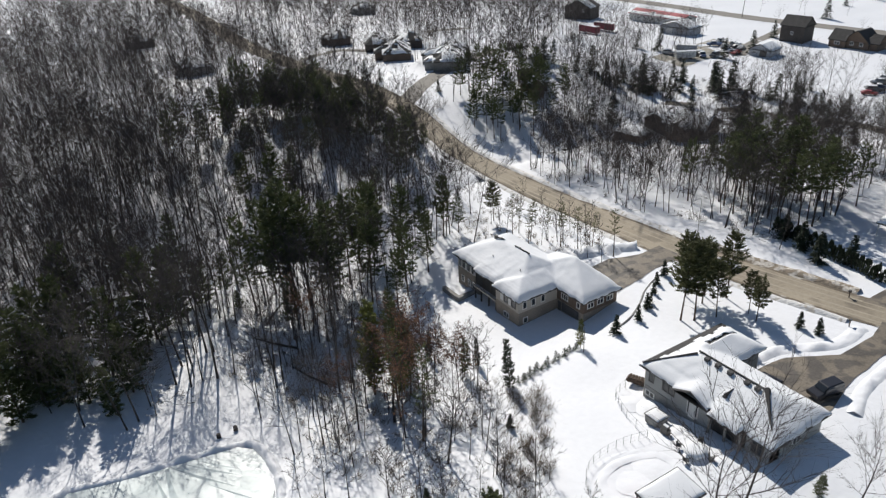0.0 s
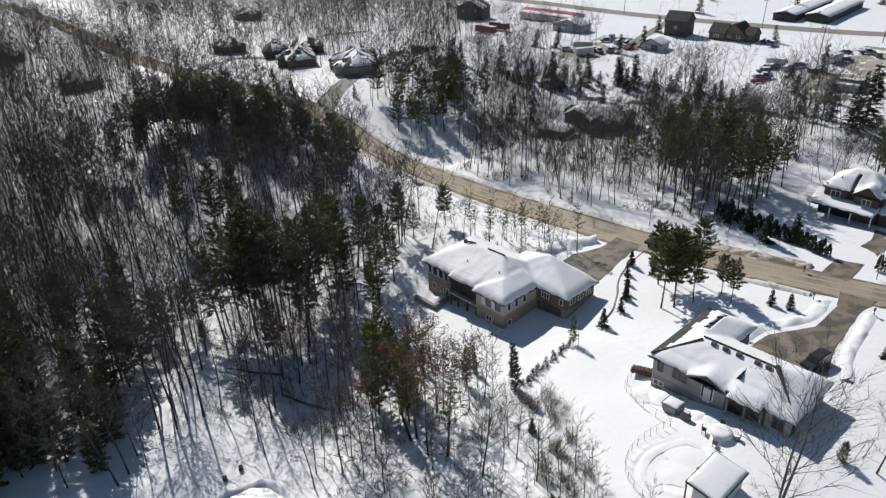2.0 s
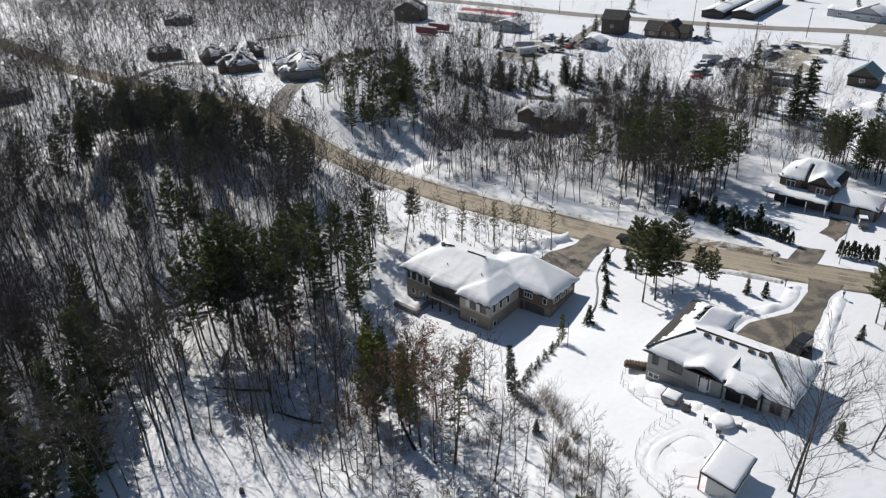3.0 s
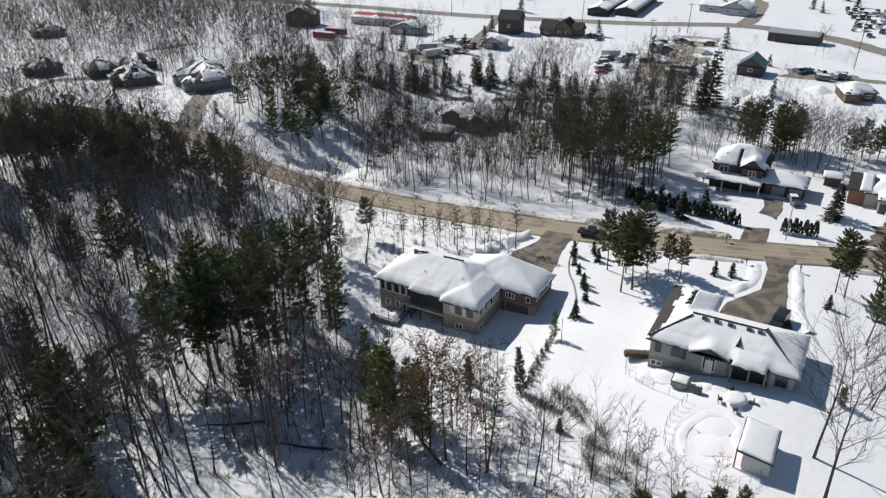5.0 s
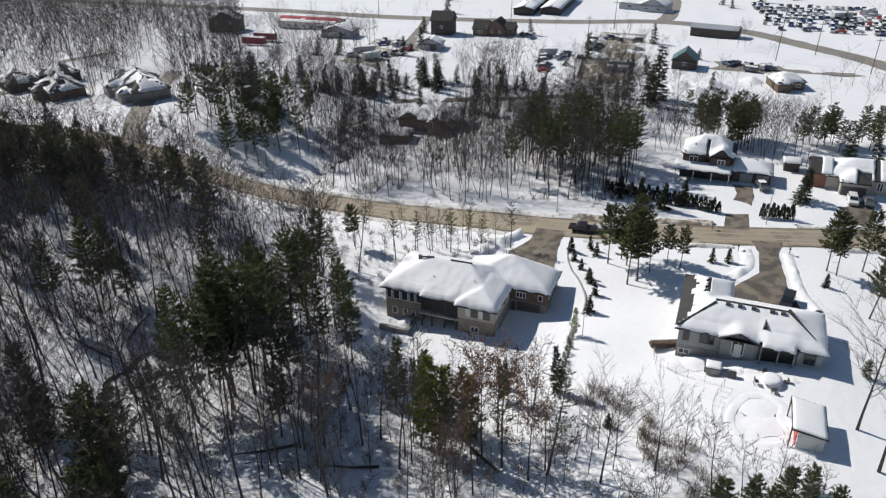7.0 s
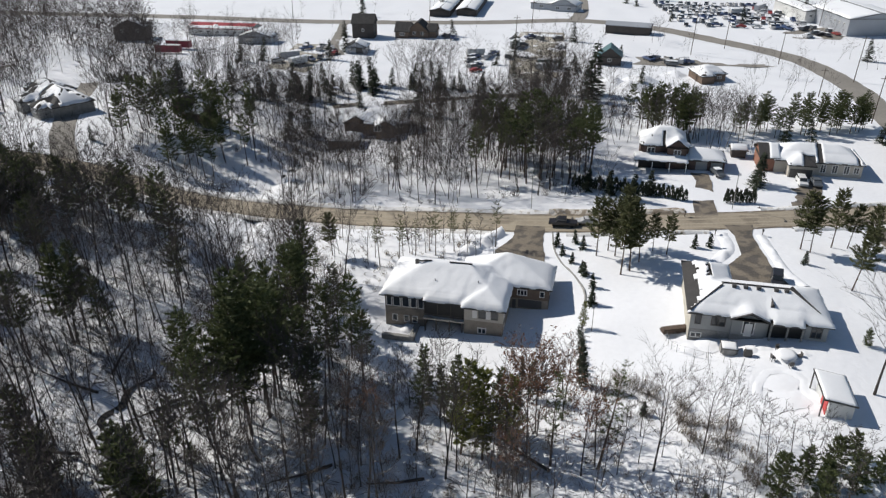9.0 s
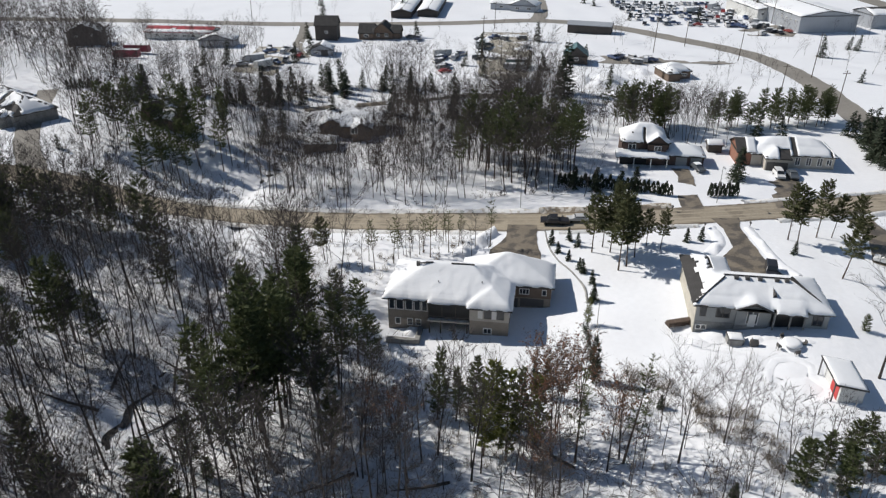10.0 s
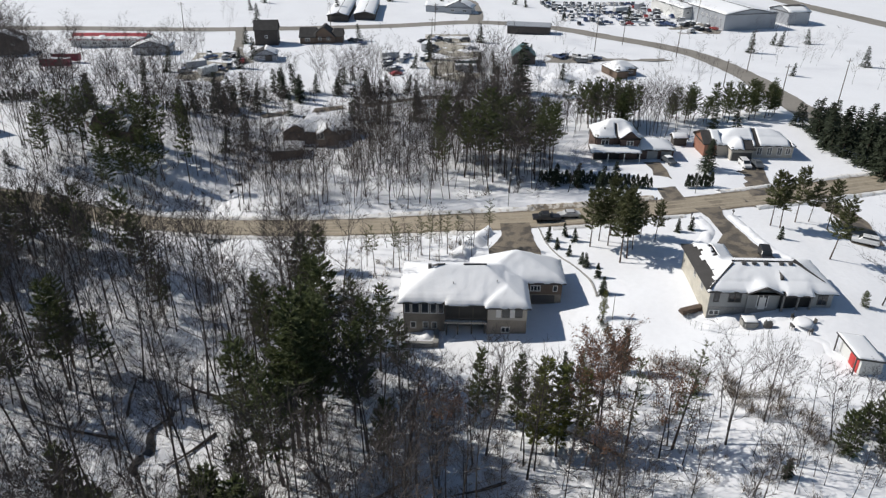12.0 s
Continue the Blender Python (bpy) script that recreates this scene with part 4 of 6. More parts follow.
def tan_house():
    """The walk-out bungalow with hip roofs; its parts are laid out in plan metres from the south-east."""
    ox, oy, oz = 60.0, 70.0, -6.3
    h = thing("house", pose(ox, oy, oz), "tan stone walkout bungalow with a snow-laden hip roof", "house")
    E0 = 6.05
    west, mid, south, east, back = (3.3, 14.6, 22.3, 29.0), (5.6, 14.6, 15.5, 22.3), (2.0, 12.0, 9.3, 15.5), (10.1, 17.4, 2.9, 9.3), (12.0, 17.4, 9.3, 17.7)
    for (x0, x1, y0, y1), m in ((west, TAN_STONE), (mid, TAN_STONE), (south, TAN_STONE), (east, TAN_STONE), (back, TAN_STONE)):
        part("wall", boxes((x0, x1, y0, y1, -1.2, E0 - 0.3)), m, h)
    # pale upper bands
    part("wall_band", boxes((1.96, 2.0, 9.3, 15.5, 3.5, E0 - 0.32), (2.0, 10.1, 9.26, 9.3, 3.5, E0 - 0.32)), BEIGE, h, "pale stucco band")
    part("wall_band", boxes((10.06, 10.1, 2.9, 9.26, 3.6, E0 - 0.32), (10.1, 17.4, 2.86, 2.9, 3.6, E0 - 0.32)), BROWN_WOOD, h, "dark brown upper cladding")
    rects = [(2.6, 15.6, 9.4, 29.8, 0.48, "xXyY"), (1.4, 10.0, 8.7, 16.0, 0.42, "xyY"), (9.5, 18.0, 2.3, 18.3, {"x": 0.61, "X": 0.95, "y": 0.4, "Y": 0.4}, "xXyY"), (2.0, 8.0, 16.0, 22.3, 0.42, "x")]
    r = roof(h, rects, E0, 0.42, 0.42, 3)
    # roof vents and the bare ridge seen through the snow
    for x, y in ((9.0, 24.9), (9.1, 23.4), (9.3, 18.4), (9.3, 16.5), (9.2, 17.4)):
        v = boxes((x - 0.2, x + 0.2, y - 0.3, y + 0.3, E0 + 2.75, E0 + 3.5))
        part("roof_vent", v, DARK_TRIM, r)
    for run in ([(8.6, 24.5, E0 + 3.5), (9.1, 22.4, E0 + 3.56)], [(9.1, 19.4, E0 + 3.56), (9.2, 15.6, E0 + 3.56)]):
        b = Bag()
        b.tube(run, [0.15, 0.15], 5)
        part("bare_ridge", b, SHINGLE, r)
    for x, y in ((5.5, 21.0), (6.0, 14.0)):
        p = Bag()
        z = E0 + roof_rise(rects, x, y)[0]
        p.tube([(x, y, z), (x, y, z + 0.75)], [0.07, 0.07], 6)
        part("vent_pipe", p, DARK_TRIM, r)
    # garden side
    for c, w in ((22.95, 1.0), (24.15, 1.1), (25.5, 1.3), (27.0, 1.3), (28.3, 1.0)):
        window(h, "x", 3.3, c, 4.6, w, 1.9, 1)
    for c in (24.0, 25.4, 27.4):
        window(h, "x", 3.3, c, 1.45, 0.95, 1.3, 1)
    window(h, "Y", 29.0, 5.5, 4.6, 1.4, 1.6, 2)
    window(h, "Y", 29.0, 5.5, 1.5, 1.2, 1.2, 2)
    for c, w in ((10.6, 1.2), (12.6, 1.2)):
        window(h, "x", 1.96, c, 4.75, w, 1.5, 1, DARK_TRIM)
    for c in (11.6, 13.8):
        part("shutter_panel", boxes((1.9, 1.955, c - 0.38, c + 0.38, 4.0, 5.5)), WHITE_TRIM, h)
    window(h, "x", 2.0, 12.6, 1.7, 1.4, 1.1, 2)
    for c in (3.2, 5.0, 7.0):
        window(h, "y", 9.26, c, 4.7, 0.9, 1.4, 1)
    window(h, "y", 9.3, 3.4, 1.8, 1.0, 1.1, 1)
    window(h, "x", 10.06, 7.3, 4.75, 1.7, 1.15, 3)
    window(h, "x", 10.06, 4.0, 4.75, 0.8, 1.15, 1)
    for c in (11.6, 13.7, 15.8):
        window(h, "y", 2.86, c, 4.8, 1.4, 1.1, 2)
    part("garage_door", boxes((10.0, 10.1, 4.0, 7.9, 1.9, 3.4)), DARK_TRIM, h, "dark recessed cellar door")
    part("door", boxes((10.02, 10.1, 8.3, 8.9, 1.4, 3.3)), DARK_TRIM, h)
    # deep covered terrace
    part("terrace_screen", boxes((2.62, 2.68, 15.55, 22.25, 3.05, E0 - 0.3)), SCREEN_AND_SHADE, h, "black screened upper terrace")
    for y in (15.6, 17.8, 20.0, 22.2):
        part("screen_post", boxes((2.54, 2.66, y - 0.07, y + 0.07, 2.8, E0 - 0.3)), SOFFIT, h)
    part("lower_glazing", boxes((5.5, 5.6, 15.7, 22.1, 0.1, 2.4)), GLASS, h)
    deck = part("deck", boxes((2.1, 5.5, 15.5, 22.3, 2.55, 2.8)), BEIGE, h, "raised deck with snow along its edge")
    for y in (15.9, 18.0, 20.2, 22.0):
        part("deck_post", boxes((2.15, 2.37, y - 0.11, y + 0.11, -0.3, 2.55)), SOFFIT, h)
    part("railing", boxes((2.12, 2.18, 15.6, 22.2, 3.55, 3.63), (2.12, 2.18, 15.6, 22.2, 2.9, 2.95)), DARK_TRIM, deck)
    for i in range(34):
        y = 15.7 + 6.4 * i / 33
        part("baluster", boxes((2.13, 2.17, y - 0.015, y + 0.015, 2.9, 3.6)), DARK_TRIM, deck)
    part("snow_ledge", boxes((2.2, 2.58, 15.6, 22.2, 2.8, 2.98)), ROOF_SNOW, deck, "strip of snow")
    part("retaining_wall", boxes((-0.6, 3.2, 23.2, 24.0, -0.4, 0.7), (-0.6, 0.1, 23.9, 28.6, -0.4, 0.5)), GREY_STONE, h, "low stone garden wall")


def grey_house():
    ox, oy, oz = 60.0, 32.0, 0.0
    h = thing("house", pose(ox, oy, oz), "grey bungalow with stone base and snowy hipped roof", "house")
    E0 = 4.0
    for x0, x1, y0, y1 in ((1.3, 10.8, 1.2, 19.6), (1.0, 10.0, 9.4, 14.0), (10.8, 16.0, 13.6, 19.6), (1.0, 3.0, 1.2, 4.2)):
        part("wall", boxes((x0, x1, y0, y1, 0.9, E0 - 0.25)), GREY_SIDING, h)
        part("foundation", boxes((x0 - 0.03, x1 + 0.03, y0 - 0.03, y1 + 0.03, -2.2, 0.9)), GREY_STONE, h, "rough grey stone base")
    rects = [(0.6, 11.4, 0.6, 20.3, 0.40, "xXyY"), (0.2, 9.0, 9.2, 14.4, 0.42, "yY"), (5.0, 16.6, 13.0, 20.3, 0.42, "XyY"), (-0.3, 6.0, 4.6, 8.8, 0.34, "x")]
    def melted(x, y):
        d = 20.3 - y
        return d < x - 0.8 and d < 1.8 + 0.9 * noise.noise((x * 0.45, 3, 1)) or (9 < x < 15 and 16.5 < y < 16.9 + 0.5 * abs(noise.noise((x, 1, 7))))
    r = roof(h, rects, E0, 0.3, 0.42, 6, melted)
    for y in (6.6, 8.0, 10.4, 12.2, 13.8):
        z = E0 + 2.1
        part("roof_vent", boxes((5.2, 5.75, y - 0.3, y + 0.3, z - 0.3, z + 0.55)), DARK_TRIM, r)
    v = Bag()
    v.add([(2.4, 8.3, E0 + 1.0), (2.4, 9.1, E0 + 1.0), (2.4, 8.7, E0 + 1.85), (4.2, 8.3, E0 + 1.6), (4.2, 9.1, E0 + 1.6), (4.2, 8.7, E0 + 1.85)], [(0, 1, 2), (0, 2, 5, 3), (1, 4, 5, 2), (3, 5, 4)])
    part("dormer_vent", v, SHINGLE, r)
    ridge = Bag()
    ridge.tube([(6.0, 6.0, E0 + 2.5), (6.0, 15.5, E0 + 2.5)], [0.13, 0.13], 5)
    part("bare_ridge", ridge, SHINGLE, r)
    for name, run, radii in (("bare_hip", [(6.2, 5.9, E0 + 2.5), (4.6, 4.4, E0 + 1.85), (2.4, 2.3, E0 + 1.0)], [0.42, 0.22, 0.06]), ("bare_hip", [(0.9, 20.0, E0 + 0.3), (5.6, 15.4, E0 + 2.4)], [0.14, 0.14])):
        b = Bag()
        b.tube(run, radii, 5)
        part(name, b, SHINGLE, r)
    # Pale stone whose colour also carries the sunlight on this side.
    part("sunlit_side_cladding", boxes((1.27, 10.83, 19.63, 19.7, -2.2, E0 - 0.3), (10.83, 16.0, 19.6, 19.7, -1.5, E0 - 0.3)), SUNLIT_PALE_STONE, h, "pale stone side wall with sunlight painted in")
    # entrance gable on the garden side
    g = Bag()
    g.add([(0.97, 9.4, E0 - 0.25), (0.97, 14.0, E0 - 0.25), (0.97, 11.7, E0 + 0.75)], [(0, 2, 1)])
    part("gable_wall", g, GREY_SIDING, h)
    t = Bag()
    t.tube([(0.15, 9.1, E0 - 0.15), (0.15, 11.8, E0 + 1.1), (0.15, 14.5, E0 - 0.15)], [0.14, 0.14, 0.14], 4)
    part("gable_trim", t, DARK_TRIM, h)
    window(h, "x", 1.0, 11.7, 2.35, 1.7, 2.4, 2)
    part("door", boxes((0.9, 1.0, 11.2, 12.2, 0.8, 2.9)), WHITE_TRIM, h, "white garden door")
    for c, w, n in ((18.6, 0.9, 1), (15.8, 2.0, 2), (2.7, 1.5, 2)):
        window(h, "x", 1.3 if c > 5 else 1.0, c, 2.6, w, 1.7, n, DARK_TRIM)
    window(h, "x", 1.27, 18.6, -0.1, 1.6, 0.9, 2)
    # A near-black slab paints the porch's shade onto the flat wall.
    part("porch_shade", boxes((1.2, 1.3, 4.4, 9.0, 0.9, E0 - 0.3)), SCREEN_AND_SHADE, h, "painted shade of the porch")
    for y in (4.6, 6.6, 8.8):
        part("porch_post", boxes((0.35, 0.6, y - 0.12, y + 0.12, 0.4, E0 - 0.3)), GREY_STONE, h)
    for c in (5.0, 9.0):
        window(h, "Y", 19.7, c, 2.5, 1.1, 1.3, 2)
    window(h, "y", 1.2, 6.0, 2.5, 1.6, 1.3, 2)
    for c in (14.8, 17.6):
        part("garage_door", boxes((15.98, 16.06, c - 1.2, c + 1.2, 0.2, 2.5)), WHITE_TRIM, h)


def garden_shed():
    h = thing("garden_shed", pose(44.8, 33.6, 0.55), "small white pool shed with a snowy roof and red door", "shed")
    part("wall", boxes((0, 5.6, 0, 2.9, -0.3, 2.35)), PALE_SIDING, h)
    r = part("roof", moved(roof_field([(-0.3, 6.1, -0.3, 3.7, 0.14, "y")], 0, 0.2, 0.5), 0, 0, 2.45), SHINGLE, h)
    part("snow_cover", moved(roof_field([(-0.2, 6.0, -0.2, 3.6, 0.14, "y")], 0.14, 0.04, 0.35, 4, None, 0.05), 0, 0, 2.46), ROOF_SNOW, r, "flat snow", smooth=True)
    part("wall", boxes((0.01, 5.59, 0.01, 2.89, 2.35, 2.46)), PALE_SIDING, h)
    part("door", boxes((0.5, 1.6, 2.9, 2.98, 0, 2.2)), RED_DOOR, h, "bright red door")
    part("door", boxes((1.7, 2.8, 2.9, 2.98, 0, 2.2)), RED_DOOR, h, "bright red door")
    for x in (0, 5.4):
        part("post", boxes((x, x + 0.15, 3.6, 3.75, -0.3, 3.0)), DARK_TRIM, h)


def plain_house(name, x, y, turn, w, d, tall, rects, slope, wall, label, snow=0.3, roof_mat=None, bare=None, windows=(), door=None, category="house", drop=0.0, seed=1, step=0.8):
    """A smaller house: w along its front (local y), d deep (local x); rects as (x0, x1, y0, y1, sides)."""
    h = thing(name, pose(x, y, hz(x, y) - drop, 0, 0, turn), label, category)
    for x0, x1, y0, y1, sides in rects:
        part("wall", boxes((x0 + 0.4, x1 - 0.4, y0 + 0.4, y1 - 0.4, -1.2, tall)), wall, h)
        for a, c, s in ((y0 + 0.4, y1 - 0.4, "x"), (x0 + 0.4, x1 - 0.4, "y")):
            if "x" in sides and "y" not in sides and s == "x":
                for yy in (y0 + 0.4, y1 - 0.4):
                    g = Bag()
                    g.add([(x0 + 0.4, yy, tall), (x1 - 0.4, yy, tall), ((x0 + x1) / 2, yy, tall + slope * (x1 - x0) / 2 - 0.1)], [(0, 1, 2)])
                    part("gable_wall", g, wall, h)
            if "y" in sides and "x" not in sides and s == "y":
                for xx in (x0 + 0.4, x1 - 0.4):
                    g = Bag()
                    g.add([(xx, y0 + 0.4, tall), (xx, y1 - 0.4, tall), (xx, (y0 + y1) / 2, tall + slope * (y1 - y0) / 2 - 0.1)], [(0, 1, 2)])
                    part("gable_wall", g, wall, h)
    roof(h, [(a, b, c, e, slope, s) for a, b, c, e, s in rects], tall, snow, step, seed, bare, roof_mat, 0.15)
    for face, at, c, z, ww, hh in windows:
        window(h, face, at, c, z, ww, hh, 2 if ww > 1 else 1)
    if door:
        face, at, c, ww, hh, m = door
        rows = (at - 0.06, at, c - ww / 2, c + ww / 2, 0, hh) if face == "x" else (c - ww / 2, c + ww / 2, at, at + 0.06, 0, hh)
        part("door", boxes(rows), m, h)
    return h


tan_house()
grey_house()
garden_shed()
# neighbours across the road
h3 = plain_house("house", 131.0, 45.0, 0, 15, 12, 5.2, [(0.8, 10, 2, 13.5, "xXyY"), (-0.4, 5, 2.6, 7.6, "yY"), (0.2, 5, 8.4, 13.2, "xyY")], 0.72, BROWN_BRICK, "brown brick house with steep partly snowy roofs", bare=lambda x, y: abs(y - 8.0) < 0.3 and x < 4 or y < 3.2 and x > 2, windows=[("x", 0.0, 5, 3.9, 1.6, 1.3), ("x", 0.6, 10.8, 3.9, 1.8, 1.4)], seed=11, step=0.5, snow=0.17)
for name, rect, slope, eave, sides in (("porch", (-2.6, 1.0, 2.5, 14.5), 0.22, 2.5, "x"), ("garage_wing", (-0.5, 7.0, -6.0, 2.6), 0.5, 2.6, "xXy")):
    a, c, d, e = rect
    if name == "porch":
        for yy in (2.9, 6.5, 10.3, 14.1):
            part("porch_post", boxes((a + 0.2, a + 0.4, yy - 0.1, yy + 0.1, -0.5, eave)), WHITE_TRIM, h3)
        # Dark sheet over the brick stands in for shade below the porch roof.
        part("porch_shade_sheet", boxes((0.2, 0.36, 2.5, 13.3, -0.6, eave)), SCREEN_AND_SHADE, h3)
    else:
        part("wall", boxes((a + 0.4, c - 0.4, d + 0.4, e - 0.4, -1.2, eave)), BROWN_BRICK, h3)
        for yy in (-3.9, -0.6):
            part("garage_door", boxes((a + 0.34, a + 0.4, yy - 1.25, yy + 1.25, 0, 2.1)), GREY_SIDING, h3, "grey panelled garage door")
    roof(h3, [(a, c, d, e, slope, sides)], eave, 0.16, 0.5, 14, (lambda x, y: x > 5.2) if name != "porch" else None)
h4 = plain_house("house", 132.5, 10.0, 0, 22, 11, 3.2, [(0, 10.5, 0, 19, "xXyY"), (-2.8, 5, 10.5, 16.5, "xyY")], 0.5, BEIGE, "low pale house with snowy hips and double garage", windows=[("x", 0.4, 1.6, 1.7, 1.2, 1.6), ("x", 0.4, 3.6, 1.7, 1.2, 2.0), ("x", 0.4, 6, 1.7, 1.2, 2.0), ("x", 0.4, 8.4, 1.7, 1.2, 2.0)], door=("x", -2.4, 13.5, 4.6, 2.2, DARK_TRIM), bare=lambda x, y: abs(y - 9.2) < 0.35 or (10.2 < y < 13.2 and x < 1.5) or (1.0 < y < 1.5), seed=12, step=0.5, snow=0.2)
part("wall", boxes((0.6, 9.0, 18.6, 21.6, -1.0, 3.38)), BRICK, h4, "sunlit red brick wing")
g = Bag()
g.add([(0.6, 21.6, 3.4), (9.0, 21.6, 3.4), (4.8, 21.6, 5.4)], [(0, 2, 1)])
part("gable_wall", g, BRICK, h4)
roof(h4, [(0.2, 9.4, 17.5, 22.0, 0.45, "xX")], 3.4, 0.2, 0.5, 15, lambda x, y: y > 20)
plain_house("house", 156.0, 120.0, 14, 20, 12, 3.0, [(0, 10, 0, 13, "xX"), (1, 8, 12, 19, "yY"), (-3, 5, 4, 10, "yY")], 0.6, BROWN_WOOD, "brown house among trees with partly snowy roof", snow=0.26, windows=[("x", 0.4, 3, 2.5, 2, 1.6), ("x", -2.6, 9, 2.5, 2, 1.8)], seed=13)
plain_house("garage", 143.5, 131.0, 10, 7, 7, 2.2, [(0, 7, 0, 9, "xXyY")], 0.35, BROWN_WOOD, "low brown garage under smooth snow", snow=0.3, seed=16, category="garage", step=0.6)
# houses by the side street
plain_house("house", 124.0, 240.0, -28, 16, 11, 3.0, [(0, 11, 0, 17, "xXyY"), (-3, 6, 4, 11, "xyY")], 0.6, BROWN_WOOD, "brown house with snowy hipped roof among bare trees", snow=0.14, bare=lambda x, y: noise.noise((x * 0.3, y * 0.3, 4)) < -0.1, windows=[("x", 0.4, 14, 2.2, 2, 1.4), ("x", -2.6, 7.5, 2.2, 2.2, 1.4)], seed=21, step=1.0)
plain_house("house", 129.0, 213.0, -32, 20, 12, 3.2, [(0, 12, 0, 20, "xXyY"), (-3, 7, 2, 9, "xyY"), (-4, 6, 12, 18.5, "xyY")], 0.55, GREY_STONE, "large grey house with several snowy hips", snow=0.16, bare=lambda x, y: noise.noise((x * 0.28, y * 0.28, 7)) < -0.16, windows=[("x", -2.6, 5.5, 2.2, 2.2, 1.6), ("x", -3.6, 15, 2.2, 2.4, 1.6), ("x", 0.4, 10.5, 2.2, 1.4, 1.6)], seed=22, step=1.0)
plain_house("house", 128.0, 262.0, -25, 15, 10, 3.0, [(0, 10, 0, 15, "xXyY")], 0.6, DARK_WOOD, "dark house in the wood with snowy roof", snow=0.14, bare=lambda x, y: noise.noise((x * 0.3, y * 0.3, 9)) < -0.1, windows=[("x", 0.4, 5, 2.2, 2, 1.4), ("x", 0.4, 11, 2.2, 2, 1.4)], seed=23, step=1.0)
plain_house("cottage", 142.0, 181.0, -30, 9, 9, 2.6, [(0, 9, 0, 8, "yY"), (2, 7, -5, 13, "xX")], 1.0, BROWN_WOOD, "steep gabled cottage with snow on its roof edges", windows=[("x", 0.4, 4, 1.6, 1.6, 1.4)], bare=lambda x, y: 1.2 < y < 6.4 and x < 5, seed=24)
plain_house("house", 160.0, 200.0, -20, 12, 9, 3.2, [(0, 9, 0, 13, "xXyY")], 0.5, PALE_SIDING, "pale bungalow with a snowy roof between trees", windows=[("x", 0.4, 4, 1.6, 1.8, 1.2), ("x", 0.4, 9, 1.6, 1.8, 1.2)], seed=25, step=1.0)
for hx, hy, ha, wall, words, sd in ((66.0, 222.0, -8, PALE_SIDING, "white-roofed house glimpsed through bare woods", 41), (62.0, 272.0, 6, GREY_STONE, "low grey house deep in the bare wood", 42), (56.0, 340.0, -4, DARK_WOOD, "dark house on the wooded hillside", 43), (122.0, 284.0, -20, BROWN_BRICK, "brown house behind bare trunks with patchy snow", 44), (141.0, 258.0, -24, DARK_WOOD, "dark wooden house in the bare wood", 45), (142.0, 226.0, -28, BROWN_WOOD, "brown gabled house with snow on its roof", 46), (166.0, 345.0, -15, GREY_STONE, "grey house far up in the wood", 47)):
    plain_house("house", hx, hy, ha, 15, 11, 3.0, [(0, 10, 0, 15, "xXyY"), (-2.5, 5, 3, 9, "xyY")], 0.5, wall, words, snow=0.16, bare=lambda x, y, k=sd: noise.noise((x * 0.25, y * 0.25, k)) < -0.12, windows=[("x", 0.4, 12, 1.8, 2.0, 1.2), ("x", -2.1, 6, 1.8, 1.8, 1.2)], seed=sd, step=1.0)
# farmyard and workshops along the far road
plain_house("barn", 266.0, 165.5, 8, 10, 9, 6.2, [(0, 9, 0, 10, "xX")], 0.75, DARK_WOOD, "tall dark wooden barn with bare gable roof", snow=0, roof_mat=SHINGLE, windows=[("x", 0.4, 5, 3.5, 1.2, 1.2)], category="barn")
plain_house("garage", 239.0, 160.0, 8, 8.5, 8, 2.6, [(0, 8, 0, 9, "yY")], 0.45, GREY_METAL, "small grey garage with half-melted snow", bare=lambda x, y: y > 4.5, windows=[("x", 0.4, 6.5, 1.4, 1.2, 1.0)], door=("x", 0.4, 3.2, 2.6, 2.2, DARK_TRIM), category="garage")
plain_house("farmhouse", 270.0, 140.0, 2, 18, 10, 2.8, [(1, 10, 3, 13, "yY"), (0, 8, 11, 18, "xX"), (2, 9, 0, 4, "xX")], 0.85, BROWN_WOOD, "brown farmhouse with steep dark gable", snow=0, windows=[("x", 1.4, 6, 2, 1.4, 1.4), ("x", 1.4, 9.5, 2, 1.4, 1.4), ("x", 0.4, 14.5, 1.7, 2, 1.2)])
plain_house("workshop", 258.0, 218.0, 2, 30, 11, 3.2, [(0, 11, 0, 30, "xX")], 0.28, PALE_SIDING, "long white workshop with a red metal roof", snow=0.12, roof_mat=RED_METAL, bare=lambda x, y: x > 2.4 + 0.8 * noise.noise((y * 0.2, 1, 1)) , windows=[("x", 0.4, 4 + 4 * i, 1.7, 1.8, 1.0) for i in range(6)], category="workshop", step=1.0)
plain_house("workshop", 246.0, 203.0, 6, 15, 9, 3.0, [(0, 9, 0, 15, "yY")], 0.3, GREY_METAL, "blue-grey metal workshop with snowy roof", windows=[("x", 0.4, 4, 1.6, 1.6, 1.0)], door=("x", 0.4, 10, 3, 2.4, PALE_SIDING), category="workshop", step=1.0)
plain_house("house", 243.0, 258.0, 20, 15, 10, 5.4, [(0, 10, 0, 14, "yY")], 0.5, DARK_WOOD, "dark two-storey house at the wood's edge", bare=lambda x, y: x > 5, windows=[("x", 0.4, 4, 4, 1.2, 1.2), ("x", 0.4, 10, 4, 1.2, 1.2)], seed=27, step=1.0)
plain_house("storage_shed", 292.5, 52.0, -10, 19, 8, 3.6, [(0, 8, 0, 19.5, "xX")], 0.3, DARK_WOOD, "long dark storage building with bare roof", snow=0, roof_mat=GREY_METAL, category="shed", step=1.0)
